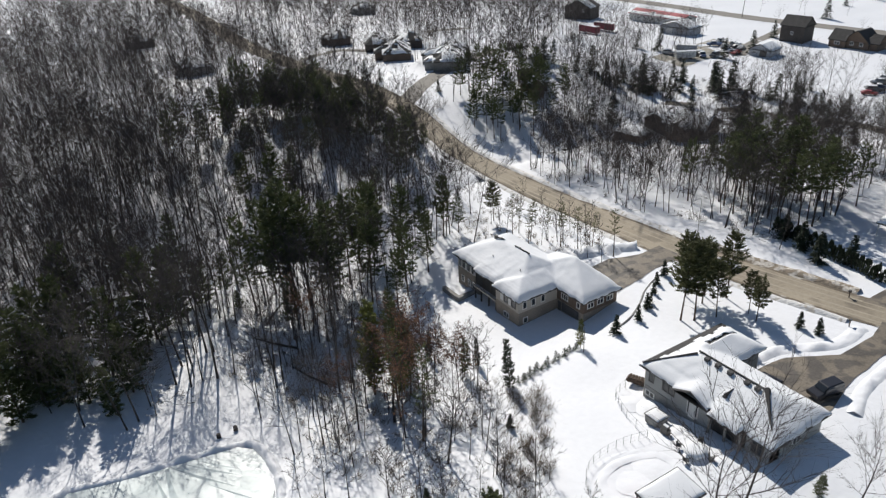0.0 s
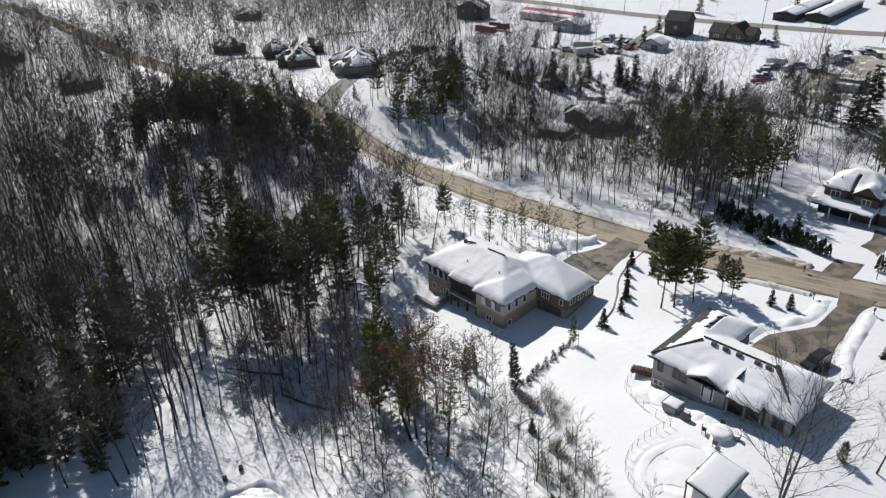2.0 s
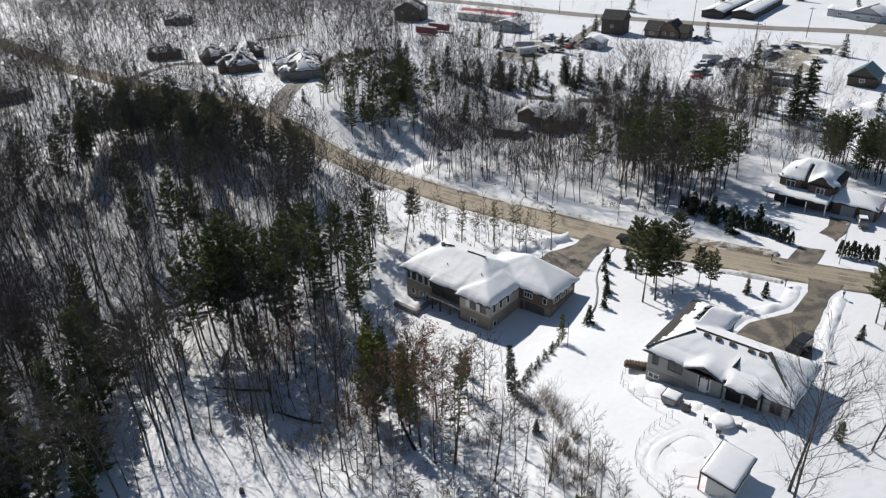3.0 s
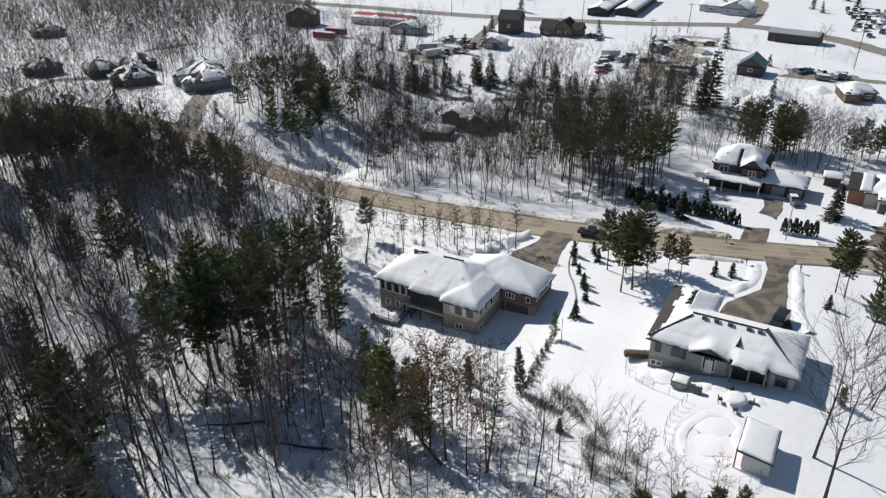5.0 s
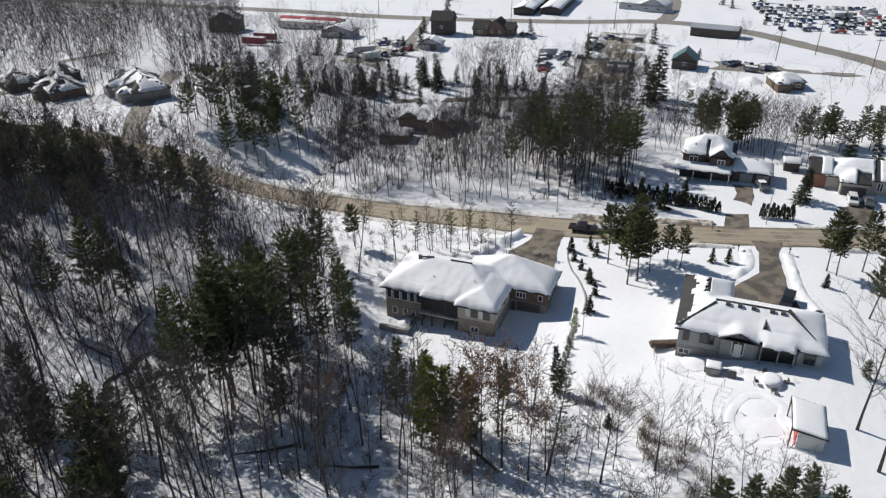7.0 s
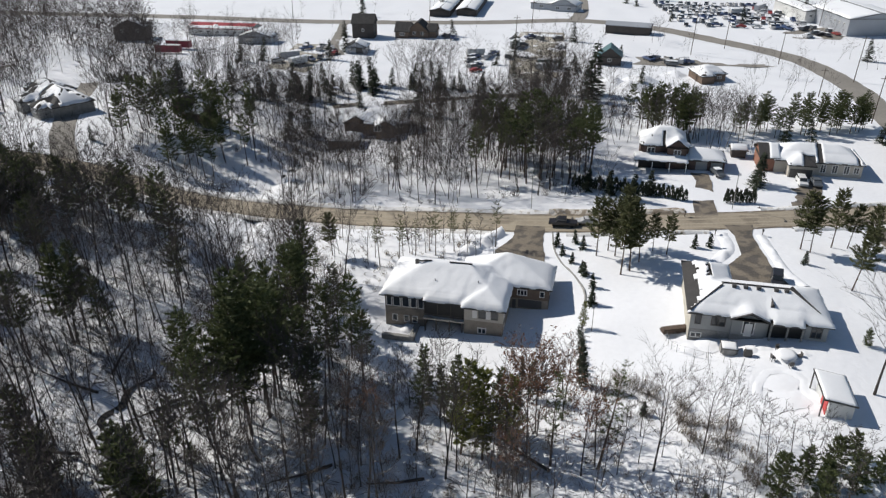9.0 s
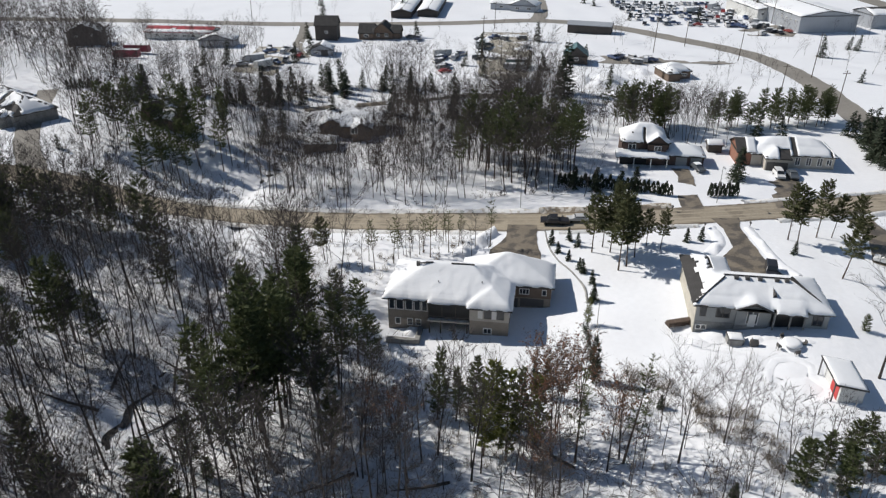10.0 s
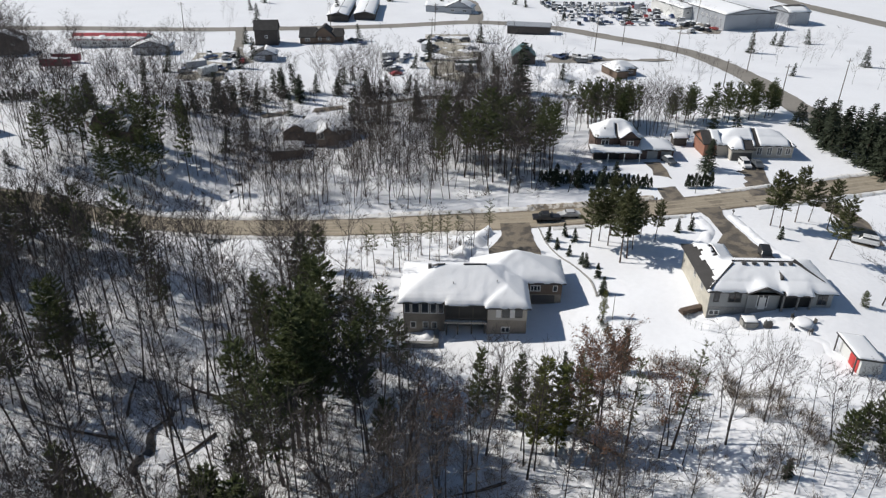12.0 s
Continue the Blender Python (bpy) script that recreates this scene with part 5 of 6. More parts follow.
plain_house("house", 236.0, 63.0, 0, 9, 9, 3.2, [(0, 9, 0, 9, "yY")], 0.75, DARK_WOOD, "dark house with a teal metal roof", snow=0, roof_mat=TEAL_METAL, windows=[("x", 0.4, 4.5, 2.0, 1.6, 1.2)])
plain_house("house", 220.0, 29.0, 18, 13, 9, 2.7, [(0, 9, 0, 10, "xXyY"), (-3, 3, 5, 10, "xyY")], 0.5, BROWN_WOOD, "low brown house heaped with snow", windows=[("x", 0.4, 2.5, 1.4, 1.6, 1.0)], seed=28)
plain_house("house", 343.0, 86.0, -12, 26, 10, 3.2, [(0, 11, 0, 14, "yY"), (2, 10, 13, 25, "xX")], 0.45, GREY_METAL, "grey-blue bungalow with a snowy roof", windows=[("x", 0.4, 4, 1.6, 2, 1.2), ("x", 0.4, 10, 1.6, 2, 1.2), ("x", 2.4, 19, 1.6, 2, 1.2)], seed=29, step=1.2)
for i, (y0, n) in enumerate(((144.6, 1), (132.4, 2))):
    plain_house("storage_row", 320.0 + 4 * i, y0, 3, 10.5, 40, 3.0, [(0, 46, 0, 10.5, "yY")], 0.25, DARK_WOOD, "long low storage building with snow on top", snow=0.3, category="shed", seed=30 + i, step=1.5)
plain_house("warehouse", 314.0, -54.0, 14, 27, 30, 7.2, [(0, 34, 0, 27, "yY")], 0.16, GREY_METAL, "large grey metal warehouse under snow", snow=0.2, windows=[("Y", 26.6, 4 + 4 * i, 4.6, 1.2, 0.8) for i in range(5)], category="warehouse", step=2.0)
plain_house("warehouse", 338.0, -30.0, 14, 16, 30, 5.4, [(0, 34, 0, 14, "yY")], 0.16, PALE_SIDING, "long white warehouse with snowy roof", snow=0.2, windows=[("x", 0.4, 3 + 4 * i, 3.2, 1.4, 1.0) for i in range(3)], category="warehouse", step=2.0)
plain_house("warehouse", 325.0, -74.0, 14, 12, 16, 6.0, [(0, 16, 0, 12, "xX")], 0.3, GREY_METAL, "blue-grey shed beside the warehouse", snow=0.2, category="warehouse", step=2.0)
plain_house("garden_shed", 141.0, 33.0, 0, 4, 3.5, 2.0, [(0, 3.6, 0, 4, "xX")], 0.5, DARK_WOOD, "small dark shed under snow", category="shed", step=0.5)


def container(x, y, turn, length):
    h = thing("trailer", pose(x, y, hz(x, y), 0, 0, turn), "maroon storage trailer standing in snow", "trailer", "maroon trailers")
    part("body", boxes((0, 2.5, 0, length, 0.7, 3.3)), MAROON, h)
    part("snow_cover", boxes((0.05, 2.45, 0.05, length - 0.05, 3.3, 3.42)), ROOF_SNOW, h)
    for y0 in (1.0, length - 1.6):
        for x0 in (0.1, 2.1):
            b = Bag()
            b.tube([(x0, y0, 0.35), (x0 + 0.25, y0, 0.35)], [0.45, 0.45], 10)
            part("wheel", b, RUBBER, h)


container(220.0, 229.8, 3, 10)
container(229.5, 231.0, 3, 9.8)


# ---- vehicles ----
def vehicle(kind, paint, snowy, label):
    """A parked vehicle with its nose along +x."""
    car = thing("car" if kind != "pickup" else "pickup_truck", Matrix(), label, "car" if kind != "pickup" else "truck", "parked vehicles")
    ln, wd = (5.6, 1.95) if kind == "pickup" else (4.6, 1.82)
    prof = {"sedan": [(-2.3, 0.4), (2.3, 0.4), (2.3, 0.75), (1.2, 0.92), (0.5, 1.4), (-1.0, 1.42), (-1.7, 0.98), (-2.3, 0.9)],
            "suv": [(-2.3, 0.4), (2.3, 0.4), (2.3, 0.95), (1.15, 1.08), (0.55, 1.72), (-2.0, 1.75), (-2.3, 1.0)],
            "pickup": [(-2.8, 0.5), (2.8, 0.5), (2.8, 1.05), (1.5, 1.18), (0.9, 1.82), (-0.5, 1.84), (-0.7, 1.15), (-2.8, 1.12)]}[kind]
    bm = bmesh.new()
    f = bm.faces.new([bm.verts.new((x, -wd / 2, z)) for x, z in prof])
    r = bmesh.ops.extrude_face_region(bm, geom=[f])
    bmesh.ops.translate(bm, verts=[v for v in r["geom"] if isinstance(v, bmesh.types.BMVert)], vec=(0, wd, 0))
    for v in bm.verts:
        if v.co.z > 1.2:
            v.co.y *= 0.84
    bmesh.ops.recalc_face_normals(bm, faces=bm.faces)
    bmesh.ops.bevel(bm, geom=bm.edges[:], offset=0.07, segments=1, affect="EDGES")
    me = bpy.data.meshes.new("body")
    bm.to_mesh(me)
    bm.free()
    me.materials.append(paint)
    part("body", me, None, car)
    top = max(z for _, z in prof)
    xs = [x for x, z in prof if z > top - 0.1]
    x0, x1 = min(xs), max(xs)
    g = boxes((x0 - 0.1, x1 + 0.1, -wd * 0.46, -wd * 0.43, top - 0.45, top - 0.1))
    part("side_window", g, GLASS, car)
    part("side_window", boxes((x0 - 0.1, x1 + 0.1, wd * 0.43, wd * 0.46, top - 0.45, top - 0.1)), GLASS, car)
    w = Bag()
    w.add([(x1 + 0.1, -0.68, top - 0.05), (x1 + 0.1, 0.68, top - 0.05), (x1 + 0.68, 0.75, top - 0.58), (x1 + 0.68, -0.75, top - 0.58)], [(0, 3, 2, 1)])
    part("windscreen", w, GLASS, car)
    for x in (-ln * 0.31, ln * 0.31):
        for y in (-wd / 2 + 0.02, wd / 2 - 0.24):
            b = Bag()
            b.tube([(x, y, 0.34), (x, y + 0.22, 0.34)], [0.34, 0.34], 12)
            b.f += [tuple(range(12)), tuple(range(23, 11, -1))]
            part("wheel", b, RUBBER, car)
    if snowy:
        part("snow_cover", boxes((x0, x1, -wd * 0.38, wd * 0.38, top - 0.01, top + 0.14)), ROOF_SNOW, car, "cap of snow")
    return car


def park(ob, x, y, turn):
    ob.matrix_world = pose(x, y, hz(x, y) + 0.08, 0, 0, turn)


dark_suv = vehicle("suv", CAR_PAINTS[0], False, "dark parked car on a cleared driveway")
park(dark_suv, 77.8, 37.0, 170)
copy_thing(dark_suv, pose(73.3, 42.6, hz(73.3, 42.6) + 0.08, 0, 0, 95))
road_truck = vehicle("pickup", CAR_PAINTS[0], False, "black pickup truck standing on the sandy road")
park(road_truck, 97.6, 72.8, 92)
park(vehicle("sedan", CAR_PAINTS[2], False, "silver car standing on the sandy road"), 98.8, 68.2, 95)
park(vehicle("suv", CAR_PAINTS[5], False, "white car parked on a cleared drive"), 86.0, 15.6, 60)
park(vehicle("suv", CAR_PAINTS[5], False, "white car parked before the brick garage"), 126.5, 23.8, 180)
park(vehicle("sedan", CAR_PAINTS[1], False, "grey car parked before the brick garage"), 126.8, 20.8, 180)
park(vehicle("sedan", CAR_PAINTS[1], True, "snowy grey car by the brick house"), 128.6, 41.0, 200)
lot = [vehicle(k, CAR_PAINTS[c], s, l) for k, c, s, l in (("sedan", 0, True, "dark car with snow on its roof"), ("suv", 1, True, "grey car capped with snow"), ("pickup", 4, True, "dark blue truck capped with snow"), ("suv", 2, True, "silver car capped with snow"), ("sedan", 3, False, "red car parked in snow"), ("sedan", 2, False, "silver car parked in snow"))]
crng = random.Random(77)
spots = []
for r in range(7):
    for c in range(17):
        x, y = 320 + 9.5 * r, 36 - 3.3 * c + 2 * r
        if crng.random() < 0.8 and off_road(x, y, 7):
            spots.append((x + crng.uniform(-1.2, 1.2), y + crng.uniform(-0.6, 0.6), crng.choice((0, 90, 180, 15, 170)) + crng.uniform(-9, 9)))
for x0, x1, y0, y1, n in ((212, 250, 172, 190, 17), (214, 252, 104, 120, 12), (238, 250, 38, 60, 9), (240, 250, 166, 172, 3), (262, 290, 86, 108, 6), (300, 318, -30, -6, 8), (252, 258, 204, 214, 2), (272, 275, 132, 138, 2)):
    for k in range(n):
        spots.append((crng.uniform(x0, x1), crng.uniform(y0, y1), crng.uniform(0, 360)))
for i, (x, y, a) in enumerate(spots):
    if i < len(lot):
        park(lot[i], x, y, a)
    else:
        copy_thing(lot[crng.choice((0, 1, 1, 2, 3, 3, 0, 1, 5, 2, 3, 4))], pose(x, y, hz(x, y) + 0.08, 0, 0, a))


def box_trailer(x, y, turn, ln, tall, mat, label):
    h = thing("box_trailer", pose(x, y, hz(x, y), 0, 0, turn), label, "trailer", "trailers in the yard")
    part("body", boxes((-1.2, 1.2, -ln / 2, ln / 2, 0.6, tall)), mat, h)
    part("snow_cover", boxes((-1.1, 1.1, -ln / 2 + 0.1, ln / 2 - 0.1, tall, tall + 0.15)), ROOF_SNOW, h)
    for y0 in (-ln / 4, ln / 4):
        b = Bag()
        b.tube([(-1.15, y0, 0.3), (1.15, y0, 0.3)], [0.4, 0.4], 10)
        part("wheel_pair", b, RUBBER, h)


for x, y, a, ln, tall, m, l in ((232, 88.5, 5, 8.5, 2.6, TEAL_METAL, "pale teal trailer in a muddy yard"), (226, 89, 3, 8, 2.4, GREY_METAL, "grey trailer in a muddy yard"), (244, 118, 20, 7, 3.0, PALE_SIDING, "white box trailer in a snowy yard"), (260, 105, 80, 6, 3.2, PALE_SIDING, "white box truck body in the yard"), (216, 179, 60, 7, 2.8, PALE_SIDING, "white camper among parked cars"), (225, 186, 30, 7, 2.6, GREY_METAL, "grey camper among parked cars"), (352, 10, 30, 9, 3, PALE_SIDING, "white trailer in a vehicle yard"), (366, -2, 60, 9, 3, GREY_METAL, "grey trailer in a vehicle yard")):
    box_trailer(x, y, a, ln, tall, m, l)

# ---- ground patches in the distance ----
def patch(points, mat, label, name="yard", lift=0.05, ragged=1.0):
    tagged(part(name, sheet(points, lift, 3.0, ragged), mat), label, "yard", kind="structure")


patch(((292, 107), (293, 88), (250, 84), (207, 84), (214, 100), (250, 106)), YARD, "muddy trampled yard with patches of snow")
patch(((253, 60), (252, 36), (244, 34), (240, 45), (240, 62)), FAR_ROAD, "cleared grey parking yard")
patch(((312, -4), (330, -28), (318, -32), (300, -24), (300, -6)), FAR_ROAD, "cleared yard before the warehouse")
patch(((252, 174), (236, 176), (206, 172), (208, 188), (250, 194)), YARD, "rutted snowy yard for parked vehicles")
tagged(part("lane", ribbon(smooth_line([(174, 150), (179, 141), (184, 128), (188, 112), (192, 100), (190, 88)]), 2.0, 2.0, 0.09, 3, 0.5), ASPHALT), "dark ploughed private lane", "lane", kind="structure")
tagged(part("lane", ribbon(smooth_line([(246, 54), (246, 30), (247, 14), (252, 4)]), 2.2, 2.2, 0.09, 3, 0.5), FAR_ROAD), "grey yard lane to the road", "lane", kind="structure")
tagged(part("lane", ribbon(smooth_line([(296, 190), (270, 183), (250, 178), (235, 170)]), 2.0, 2.0, 0.09, 3, 0.5), FAR_ROAD), "grey farm lane", "lane", kind="structure")
tagged(part("driveway", sheet(((104.5, 47.5), (112, 47.5), (124, 45.8), (129, 46.8), (129, 43), (124, 42.5), (112, 43.2), (105.5, 43)), 0.1), ASPHALT), "dark cleared driveway to the brick house", "driveway", kind="structure")
tagged(part("driveway", sheet(((108, 28.5), (118, 27.6), (129, 27), (129, 19), (118, 21.5), (110, 22.5)), 0.1), ASPHALT), "dark cleared driveway to the double garage", "driveway", kind="structure")
tagged(part("driveway", sheet(((110.5, 12), (96, 10), (86, 12), (84, 15), (86, 18), (97, 15), (109, 17)), 0.1), ASPHALT), "dark cleared drive with a parked car", "driveway", kind="structure")

# ---- garden things ----
def chain_fence(points, tall=1.2):
    f = thing("garden_fence", pose(points[0][0], points[0][1], hz(*points[0])), "thin wire garden fence on steel posts in snow", "fence")
    line = smooth_line(points, 1.7)
    o = Vector((points[0][0], points[0][1], hz(*points[0])))
    tops = []
    for p in line:
        g = Vector((p.x, p.y, hz(p.x, p.y))) - o
        b = Bag()
        b.tube([g + Vector((0, 0, -0.3)), g + Vector((0, 0, tall + 0.05))], [0.032, 0.032], 5)
        part("post", b, STEEL, f)
        tops.append(g)
    for z in (tall, tall * 0.55, 0.15):
        b = Bag()
        b.tube([g + Vector((0, 0, z)) for g in tops], [0.016 if z == tall else 0.008] * len(tops), 4)
        part("rail", b, STEEL, f)


chain_fence([(61, 54.6), (58.6, 54.0), (57.4, 52.3), (56.0, 49.5), (54.6, 44.8)])
chain_fence([(54.6, 44.8), (52.6, 45.5), (50.6, 45.9), (48, 45.9), (45.6, 45.2), (43.6, 43.5), (42.2, 40.8), (42.0, 37.6), (43.0, 35.2), (44.6, 34.4)])


def patio_things():
    t = thing("hot_tub", pose(57.9, 46.4, hz(57.9, 46.4)), "square covered hot tub topped with snow", "hot tub")
    bm = bmesh.new()
    bmesh.ops.create_cube(bm, size=1, matrix=Matrix.Diagonal((2.1, 2.3, 0.9, 1)))
    bmesh.ops.bevel(bm, geom=[e for e in bm.edges if abs(e.verts[0].co.z - e.verts[1].co.z) > 0.5], offset=0.3, segments=3, affect="EDGES")
    bmesh.ops.translate(bm, verts=bm.verts, vec=(0, 0, 0.45))
    me = bpy.data.meshes.new("tub")
    bm.to_mesh(me)
    bm.free()
    me.materials.append(GREY_STONE)
    part("tub", me, None, t)
    part("cover", boxes((-1.05, 1.05, -1.15, 1.15, 0.9, 1.05)), DARK_TRIM, t)
    part("snow_cover", moved(roof_field([(-1.0, 0.9, -1.1, 1.0, 0.05, "xXyY")], 0.16, 0.05, 0.3, 2), 0, 0, 1.05), ROOF_SNOW, t, smooth=True)
    g = thing("barbecue", pose(56.8, 44.0, hz(56.8, 44.0)), "covered black barbecue with a little snow", "barbecue")
    part("cart", boxes((-0.3, 0.3, -0.55, 0.55, 0, 0.85)), DARK_TRIM, g)
    part("lid", boxes((-0.28, 0.28, -0.4, 0.4, 0.85, 1.2)), DARK_TRIM, g)
    part("snow_cover", boxes((-0.2, 0.2, -0.35, 0.35, 1.2, 1.28)), ROOF_SNOW, g)
    d = thing("patio_table", pose(56.3, 39.2, hz(56.3, 39.2)), "round patio table buried under a snow cap", "table")
    top, leg, cap = Bag(), Bag(), Bag()
    top.tube([(0, 0, 0.68), (0, 0, 0.75)], [1.35, 1.35], 20)
    leg.tube([(0, 0, -0.2), (0, 0, 0.7)], [0.5, 0.18], 10)
    cap.tube([(0, 0, 0.7), (0, 0, 0.98), (0, 0, 1.08), (0, 0, 1.1)], [1.38, 1.3, 0.8, 0.01], 20)
    part("tabletop", top, DARK_TRIM, d)
    part("pedestal", leg, DARK_TRIM, d)
    part("snow_cover", cap, ROOF_SNOW, d, smooth=True)
    for i, a in enumerate((0.4, 1.9, 3.3, 5.0)):
        c = thing("patio_chair", pose(56.3 + 1.9 * math.cos(a), 39.2 + 1.9 * math.sin(a), hz(56.3, 39.2), 0, 0, math.degrees(a)), "dark patio chair half buried in snow", "chair", "chairs round the patio table")
        part("seat", boxes((-0.25, 0.25, -0.28, 0.28, 0.4, 0.55)), DARK_TRIM, c)
        part("backrest", boxes((0.22, 0.3, -0.28, 0.28, 0.55, 1.0)), DARK_TRIM, c)
        for px_, py_ in ((-0.2, -0.22), (-0.2, 0.22), (0.22, -0.22), (0.22, 0.22)):
            part("leg", boxes((px_ - 0.03, px_ + 0.03, py_ - 0.03, py_ + 0.03, -0.2, 0.4)), DARK_TRIM, c)
    s = thing("log_pile", pose(62.9, 53.6, hz(62.9, 53.6), 0, 0, 24), "low woodpile dusted with snow by the house", "woodpile")
    lrng = random.Random(4)
    for i in range(30):
        b = Bag()
        k, layer = i % 10, i // 10
        y, z = -2.0 + 0.4 * k + 0.2 * (layer % 2), 0.15 + 0.26 * layer
        b.tube([(-0.5 + lrng.uniform(-0.1, 0.1), y, z), (0.5, y, z)], [lrng.uniform(0.18, 0.22), lrng.uniform(0.17, 0.21)], 7)
        b.f += [tuple(range(7)), tuple(range(13, 6, -1))]
        part("log", b, PINE_BARK, s)


patio_things()

# snow heaps on the terrace and beside the drives
def snow_heap(x, y, r, tall, seed, flat=1.0):
    b, n, m = Bag(), 18, 6
    for i in range(m + 1):
        for k in range(n):
            a, u = 2 * math.pi * k / n, i / m
            rr = r * u * (1 + 0.3 * noise.noise((math.cos(a) * 1.3 + seed, math.sin(a) * 1.3, u)))
            px_, py_ = x + rr * math.cos(a), y + rr * math.sin(a) * flat
            b.v.append((px_, py_, hz(px_, py_) - 0.1 + tall * math.cos(u * math.pi / 2) ** 1.3 * (1 + 0.35 * noise.noise((px_ * 1.1, py_ * 1.1, seed)))))
    for i in range(m):
        for k in range(n):
            b.f.append((i * n + k, (i + 1) * n + k, (i + 1) * n + (k + 1) % n, i * n + (k + 1) % n))
    tagged(part("snow_heap", b, SNOW, smooth=True), "rounded heap of shovelled snow", "snow heap", kind="structure")


for i, (x, y, r, tall) in enumerate(((59, 41.5, 1.8, 0.4), (58.3, 43.2, 1.5, 0.35), (59.5, 49, 2.0, 0.35), (58.4, 51.5, 1.8, 0.3), (57.5, 36.5, 1.6, 0.35), (59.6, 35, 1.5, 0.3), (86, 89.5, 2.6, 1.6), (90, 86.8, 2.2, 1.5), (72.5, 46.5, 1.6, 0.9), (73.6, 36.5, 1.8, 1.0), (210, 66, 6, 2.2), (214, 57, 7, 2.5), (206, 60, 6, 2.0), (226, 45, 5, 1.6), (62.6, 95, 1.8, 0.9), (61, 91.5, 1.4, 0.7), (51.2, 40.5, 2.4, 0.12), (48.0, 40.0, 2.3, 0.12))):
    snow_heap(x, y, r, tall, i)


# shovelled rims round the covered pool
kidney = [(53.4, 42.0), (53.6, 39.4), (52.0, 37.6), (49.6, 37.9), (47.0, 36.6), (44.9, 38.0), (44.4, 40.6), (45.4, 43), (48.4, 43.9), (51.4, 43.2)]
for k, (grow, wide, tall) in enumerate(((1.0, 1.3, 0.13), (1.28, 1.1, 0.1))):
    ring = [(49.8 + (x - 49.8) * grow, 40.3 + (y - 40.3) * grow) for x, y in kidney]
    tagged(part("snow_rim", bank(smooth_line(ring + [ring[0]], 0.5), 0, wide, tall, 60 + k), SNOW, smooth=True), "rounded snow rim of a kidney-shaped pool", "snow bank", kind="structure")

# the skating rink's snow rim and its ice
ICE = material("rink_ice", (0.56, 0.63, 0.62), 0.25, spread=0.08, scale=0.3, fine=1.5, spec=0.5)
rim = smooth_line([(-6, 80.5), (0.4, 79.3), (8, 78.6), (14.2, 77.8), (16.2, 76), (16.6, 72), (15.8, 66), (12.5, 58.5), (9, 56.6), (2, 56.2), (-6, 56.8), (-8.6, 60), (-8.8, 70), (-8.4, 78), (-6, 80.5)], 0.7)
tagged(part("snow_bank", bank(rim, 0, 1.5, 0.95, 31), SNOW, smooth=True), "raised snow rim of a backyard skating rink", "snow bank", kind="structure")
tagged(part("ice_rink", sheet(((-6, 79.8), (0.4, 78.6), (8, 77.9), (14, 77.1), (15.5, 75.5), (15.9, 72), (15, 66), (11.8, 58.9), (8.6, 57.4), (2, 57), (-5.6, 57.6), (-7.8, 60.4), (-8, 70), (-7.6, 77.6)), 0.25, 1.5, 0.1), ICE), "smooth pale ice of a backyard rink", "ice rink", kind="structure")
for x, y in ((12.6, 81.0), (15.0, 81.4)):
    c = thing("stump", pose(x, y, hz(x, y)), "dark tree stump standing in snow", "stump")
    b = Bag()
    b.tube([(0, 0, -0.2), (0, 0, 0.55)], [0.32, 0.26], 9)
    b.f.append(tuple(range(9, 18)))
    part("wood", b, BARK, c)

# ---- poles ----
def utility_pole(x, y, tall, label="tall wooden utility pole in a snowy field", arm=True, r=0.16):
    p = thing("utility_pole", pose(x, y, hz(x, y), 2.0, 0, 20), label, "pole", "utility poles")
    b = Bag()
    b.tube([(0, 0, -0.5), (0, 0, tall)], [r, r * 0.65], 7)
    part("pole", b, POLE_WOOD, p)
    if arm:
        part("crossarm", boxes((-0.07, 0.07, -1.2, 1.2, tall - 0.9, tall - 0.75)), POLE_WOOD, p)
        for y0 in (-1.0, 1.0):
            part("insulator", boxes((-0.05, 0.05, y0 - 0.05, y0 + 0.05, tall - 0.75, tall - 0.55)), PALE_SIDING, p)


for x, y, tall in ((260.6, 37.6, 19), (228, -11.6, 15), (178.3, -3.8, 13), (177.8, -20.5, 15), (329, -22, 14), (236, 102, 17), (300, 150, 12), (295, 215, 12), (300, 103, 12), (250, 8, 12), (274, 24, 12), (205, 4, 9)):
    utility_pole(x, y, tall)


def street_lamp(x, y, turn):
    p = thing("street_lamp", pose(x, y, hz(x, y), 0, 0, turn), "slim grey street lamp beside the road", "street lamp", "street lamps")
    b = Bag()
    b.tube([(0, 0, -0.3), (0, 0, 7.5), (0.4, 0, 8.1), (1.6, 0, 8.2)], [0.09, 0.06, 0.05, 0.04], 6)
    part("pole", b, STEEL, p)
    part("lamp_head", boxes((1.3, 2.0, -0.14, 0.14, 8.1, 8.25)), GREY_METAL, p)


street_lamp(105.5, 80, 180)
street_lamp(109.5, 40, 180)
street_lamp(108.5, 125, 180)
for x, y in ((96.0, 44.6), (97.0, 36.2), (104.2, 49.5)):
    m = thing("mailbox", pose(x, y, hz(x, y)), "dark mailbox on a post by the driveway", "mailbox", "mailboxes")
    part("post", boxes((-0.06, 0.06, -0.06, 0.06, -0.2, 1.0)), POLE_WOOD, m)
    part("box", boxes((-0.25, 0.25, -0.14, 0.14, 1.0, 1.32)), DARK_TRIM, m)
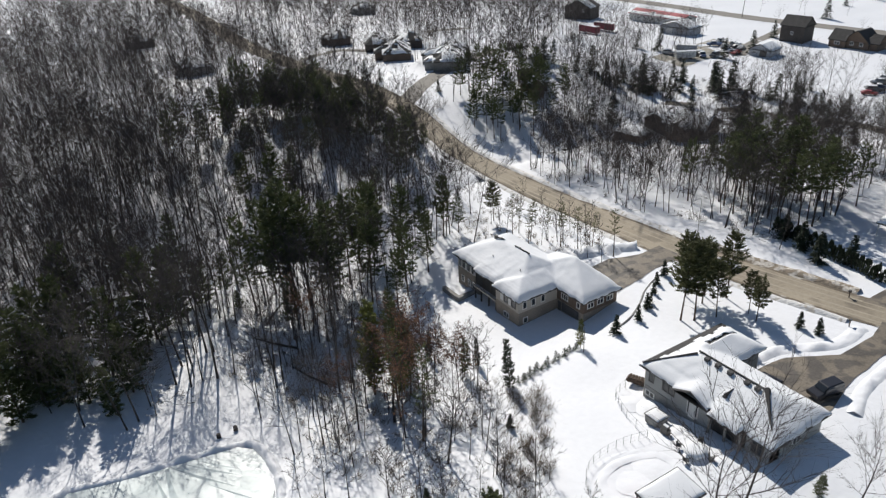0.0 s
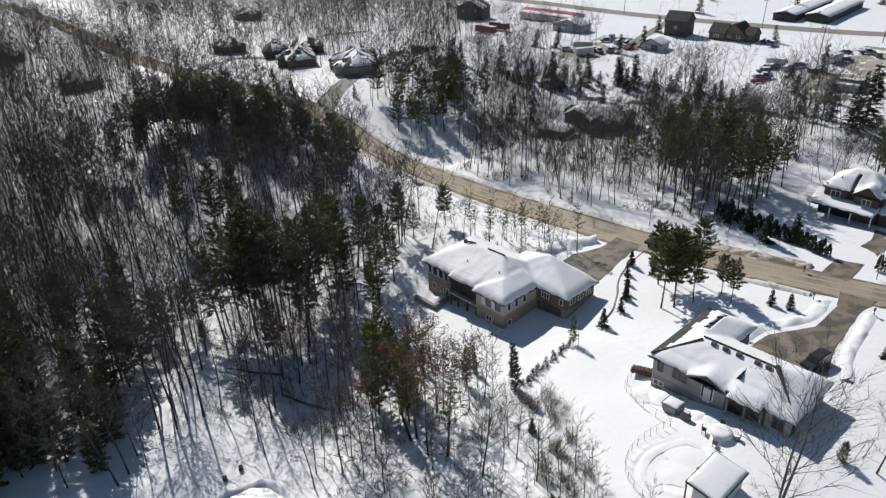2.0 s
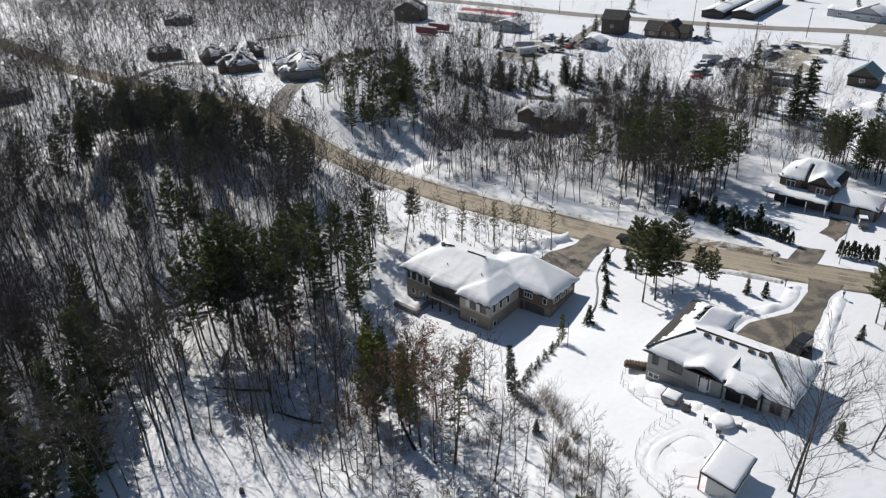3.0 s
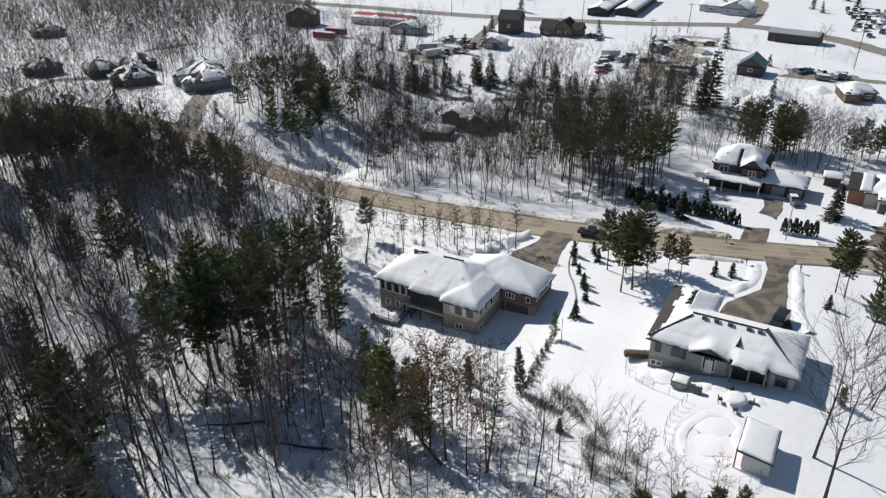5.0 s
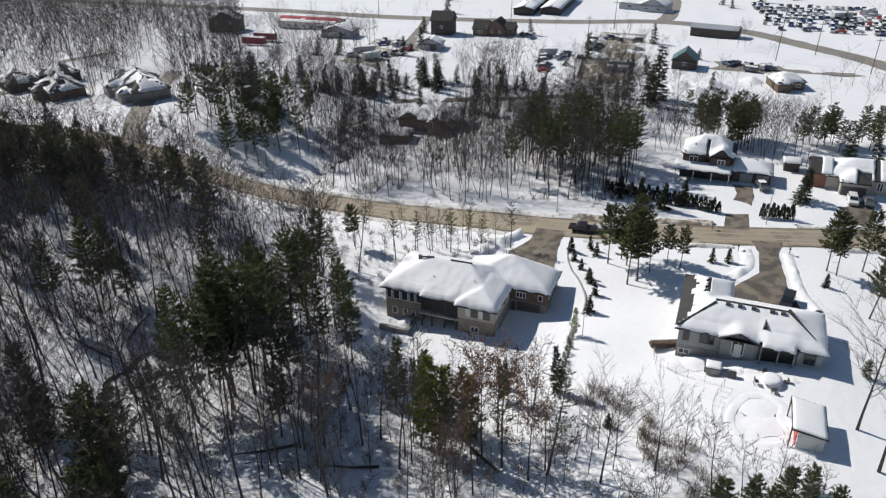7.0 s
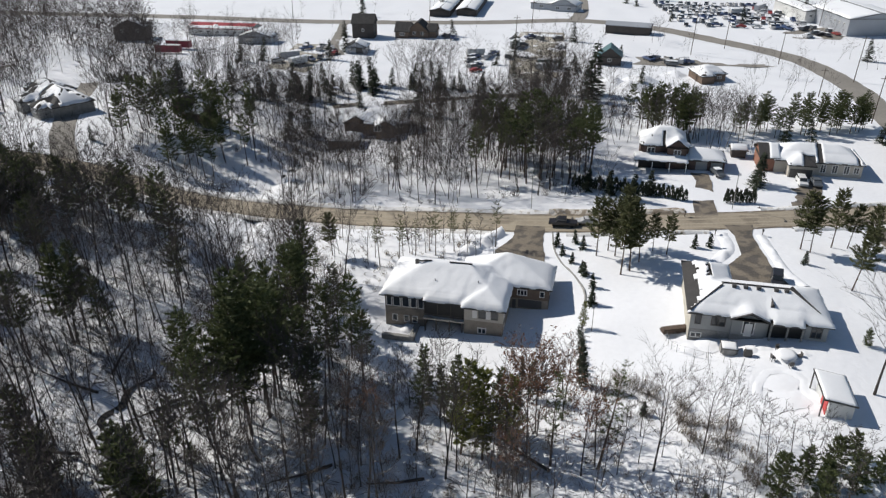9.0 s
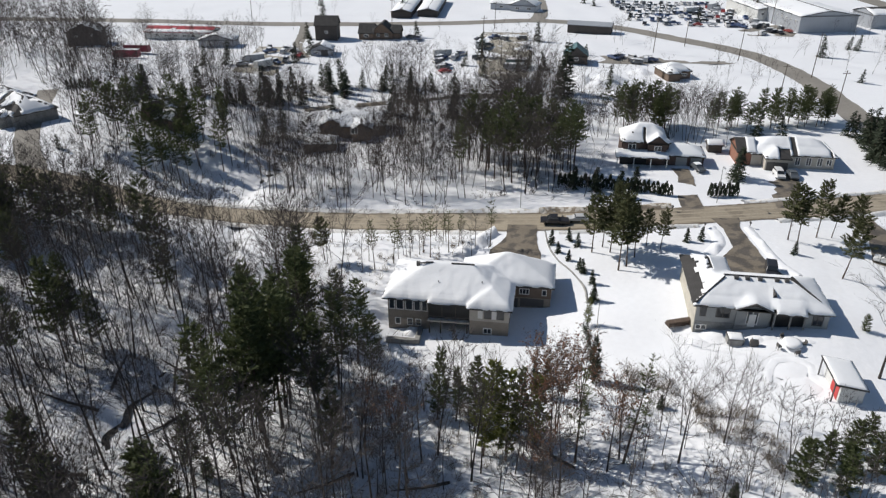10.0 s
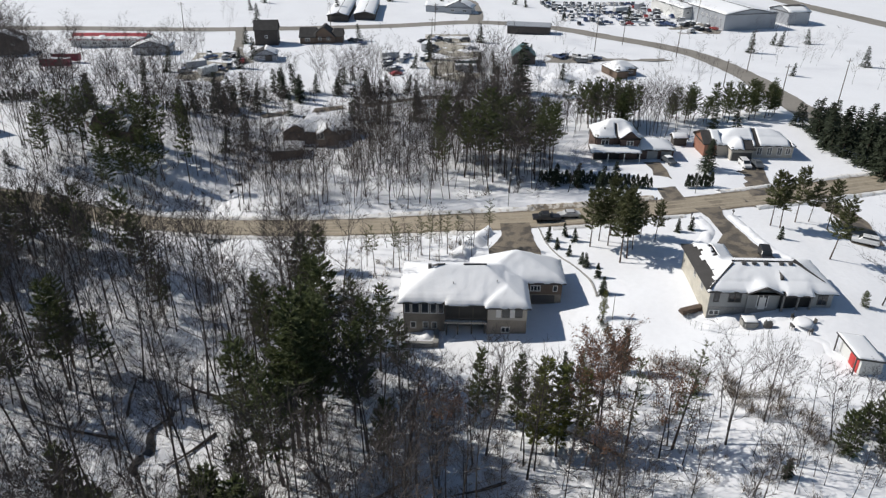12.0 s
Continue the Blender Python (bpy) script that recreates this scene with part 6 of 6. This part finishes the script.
for x, y, tall in ((41.1, 54, 2.6), (63.5, 65.5, 4.5)):
    m = thing("marker_post", pose(x, y, hz(x, y)), "thin dark marker post in the snow", "post")
    b = Bag()
    b.tube([(0, 0, -0.3), (0, 0, tall)], [0.06, 0.04], 5)
    part("stake", b, POLE_WOOD, m)

# ---- undergrowth ----
def shrub(seed, tall=2.2, n=26):
    rng = random.Random(seed)
    b = Bag()
    for i in range(n):
        d = Vector((rng.uniform(-0.6, 0.6), rng.uniform(-0.6, 0.6), 1)).normalized()
        ln = tall * rng.uniform(0.5, 1.1)
        p = Vector((rng.uniform(-0.5, 0.5), rng.uniform(-0.5, 0.5), -0.1))
        spray(b, p, d, ln, 0.05, rng)
        for k in range(4):
            g = (d + Vector((rng.uniform(-0.8, 0.8), rng.uniform(-0.8, 0.8), rng.uniform(-0.2, 0.5)))).normalized()
            spray(b, p + d * ln * rng.uniform(0.3, 0.9), g, ln * rng.uniform(0.2, 0.5), 0.03, rng)
    return b


shrubs = [shrub(300 + i) for i in range(5)]
garden_edge = lambda x, y: south_wood(x, y) or (abs(y - (56 + 0.45 * (x - 30))) < 6 and 24 < x < 50 and clump(x, y, 0.12, 7) > -0.1)
joined("shrubs", shrubs, scatter(18, 52, 42, 97, 150, 51, garden_edge, 1.3, 0.5, 1.1), STRAW, "dry brown shrubs and stems poking through snow", "shrubs")
joined("brown_bushes", [shrub(320 + i, 2.4, 40) for i in range(3)], scatter(30, 52, 42, 64, 62, 55, lambda x, y: abs((y - 53.2) - 0.92 * (x - 43) + 5 * clump(x, y, 0.15, 3)) < 3.0, 1.3, 0.6, 1.15), STRAW, "thicket of dry brown bushes at the lawn's edge", "bushes")
joined("undergrowth", shrubs, scatter(-20, 97, 112, 220, 300, 52, lambda x, y: west_wood(x, y) and clump(x, y, 0.07, 12) > -0.25, 1.6, 0.5, 1.2), TWIG, "bare brushwood under the trees", "undergrowth")
joined("undergrowth", shrubs, scatter(108, 200, 60, 190, 420, 53, lambda x, y: (north_wood(x, y) or x > 160) and clump(x, y, 0.07, 14) > -0.2, 1.6, 0.5, 1.3), TWIG, "bare brushwood across the road", "undergrowth")
joined("roadside_weeds", shrubs, scatter(70, 97, 88, 124, 160, 54, lambda x, y: off_road(x, y, 6.5) and not (x < 80 and y < 103), 1.2, 0.3, 0.75), STRAW, "dry weeds along the snowy verge", "weeds")

# fallen trunks
frng = random.Random(9)
for x, y, a, ln in ((33, 69, 60, 9), (36, 134, 80, 11), (42, 126, 20, 9), (30, 96, 130, 8), (46, 124, 70, 8), (28, 105, 40, 7), (38, 122, 150, 8), (24, 128, 100, 9), (41, 135, 10, 7), (30, 84, 115, 7)):
    f = thing("fallen_trunk", pose(x, y, hz(x, y), 0, 0, a), "dark fallen tree trunk lying in snow", "fallen tree", "fallen trunks")
    b = Bag()
    b.tube([(0, 0, 0.1), (ln * 0.5, 0.3, 0.5), (ln, 0.1, 0.9)], [0.22, 0.17, 0.08], 6)
    part("trunk", b, BARK, f)
    for k in range(5):
        c = Bag()
        u = frng.uniform(0.4, 0.95)
        c.tube([(ln * u, 0.2, 0.9 * u), (ln * u + frng.uniform(0.2, 1.2), frng.uniform(-1.5, 1.5), 0.9 * u + frng.uniform(0.2, 1.3))], [0.06, 0.02], 4)
        part("branch", c, BARK, f)


# sticks and bark on the forest snow
def litter(seed):
    rng = random.Random(seed)
    b = Bag()
    for i in range(14):
        a = rng.uniform(0, 6.28)
        p = Vector((rng.uniform(-2.2, 2.2), rng.uniform(-2.2, 2.2), 0.16))
        spray(b, p, Vector((math.cos(a), math.sin(a), rng.uniform(-0.03, 0.12))).normalized(), rng.uniform(0.4, 2.4), rng.uniform(0.04, 0.12), rng)
    return b


joined("forest_litter", [litter(400 + i) for i in range(5)], scatter(5, 92, 60, 160, 420, 61, lambda x, y: west_wood(x, y) or south_wood(x, y), 2.4, 0.7, 1.3), BARK, "fallen sticks lying on the forest snow", "fallen sticks")
joined("forest_litter", [litter(410 + i) for i in range(5)], scatter(110, 175, 70, 185, 200, 62, north_wood, 2.6, 0.7, 1.4), BARK, "fallen sticks in the wood across the road", "fallen sticks")
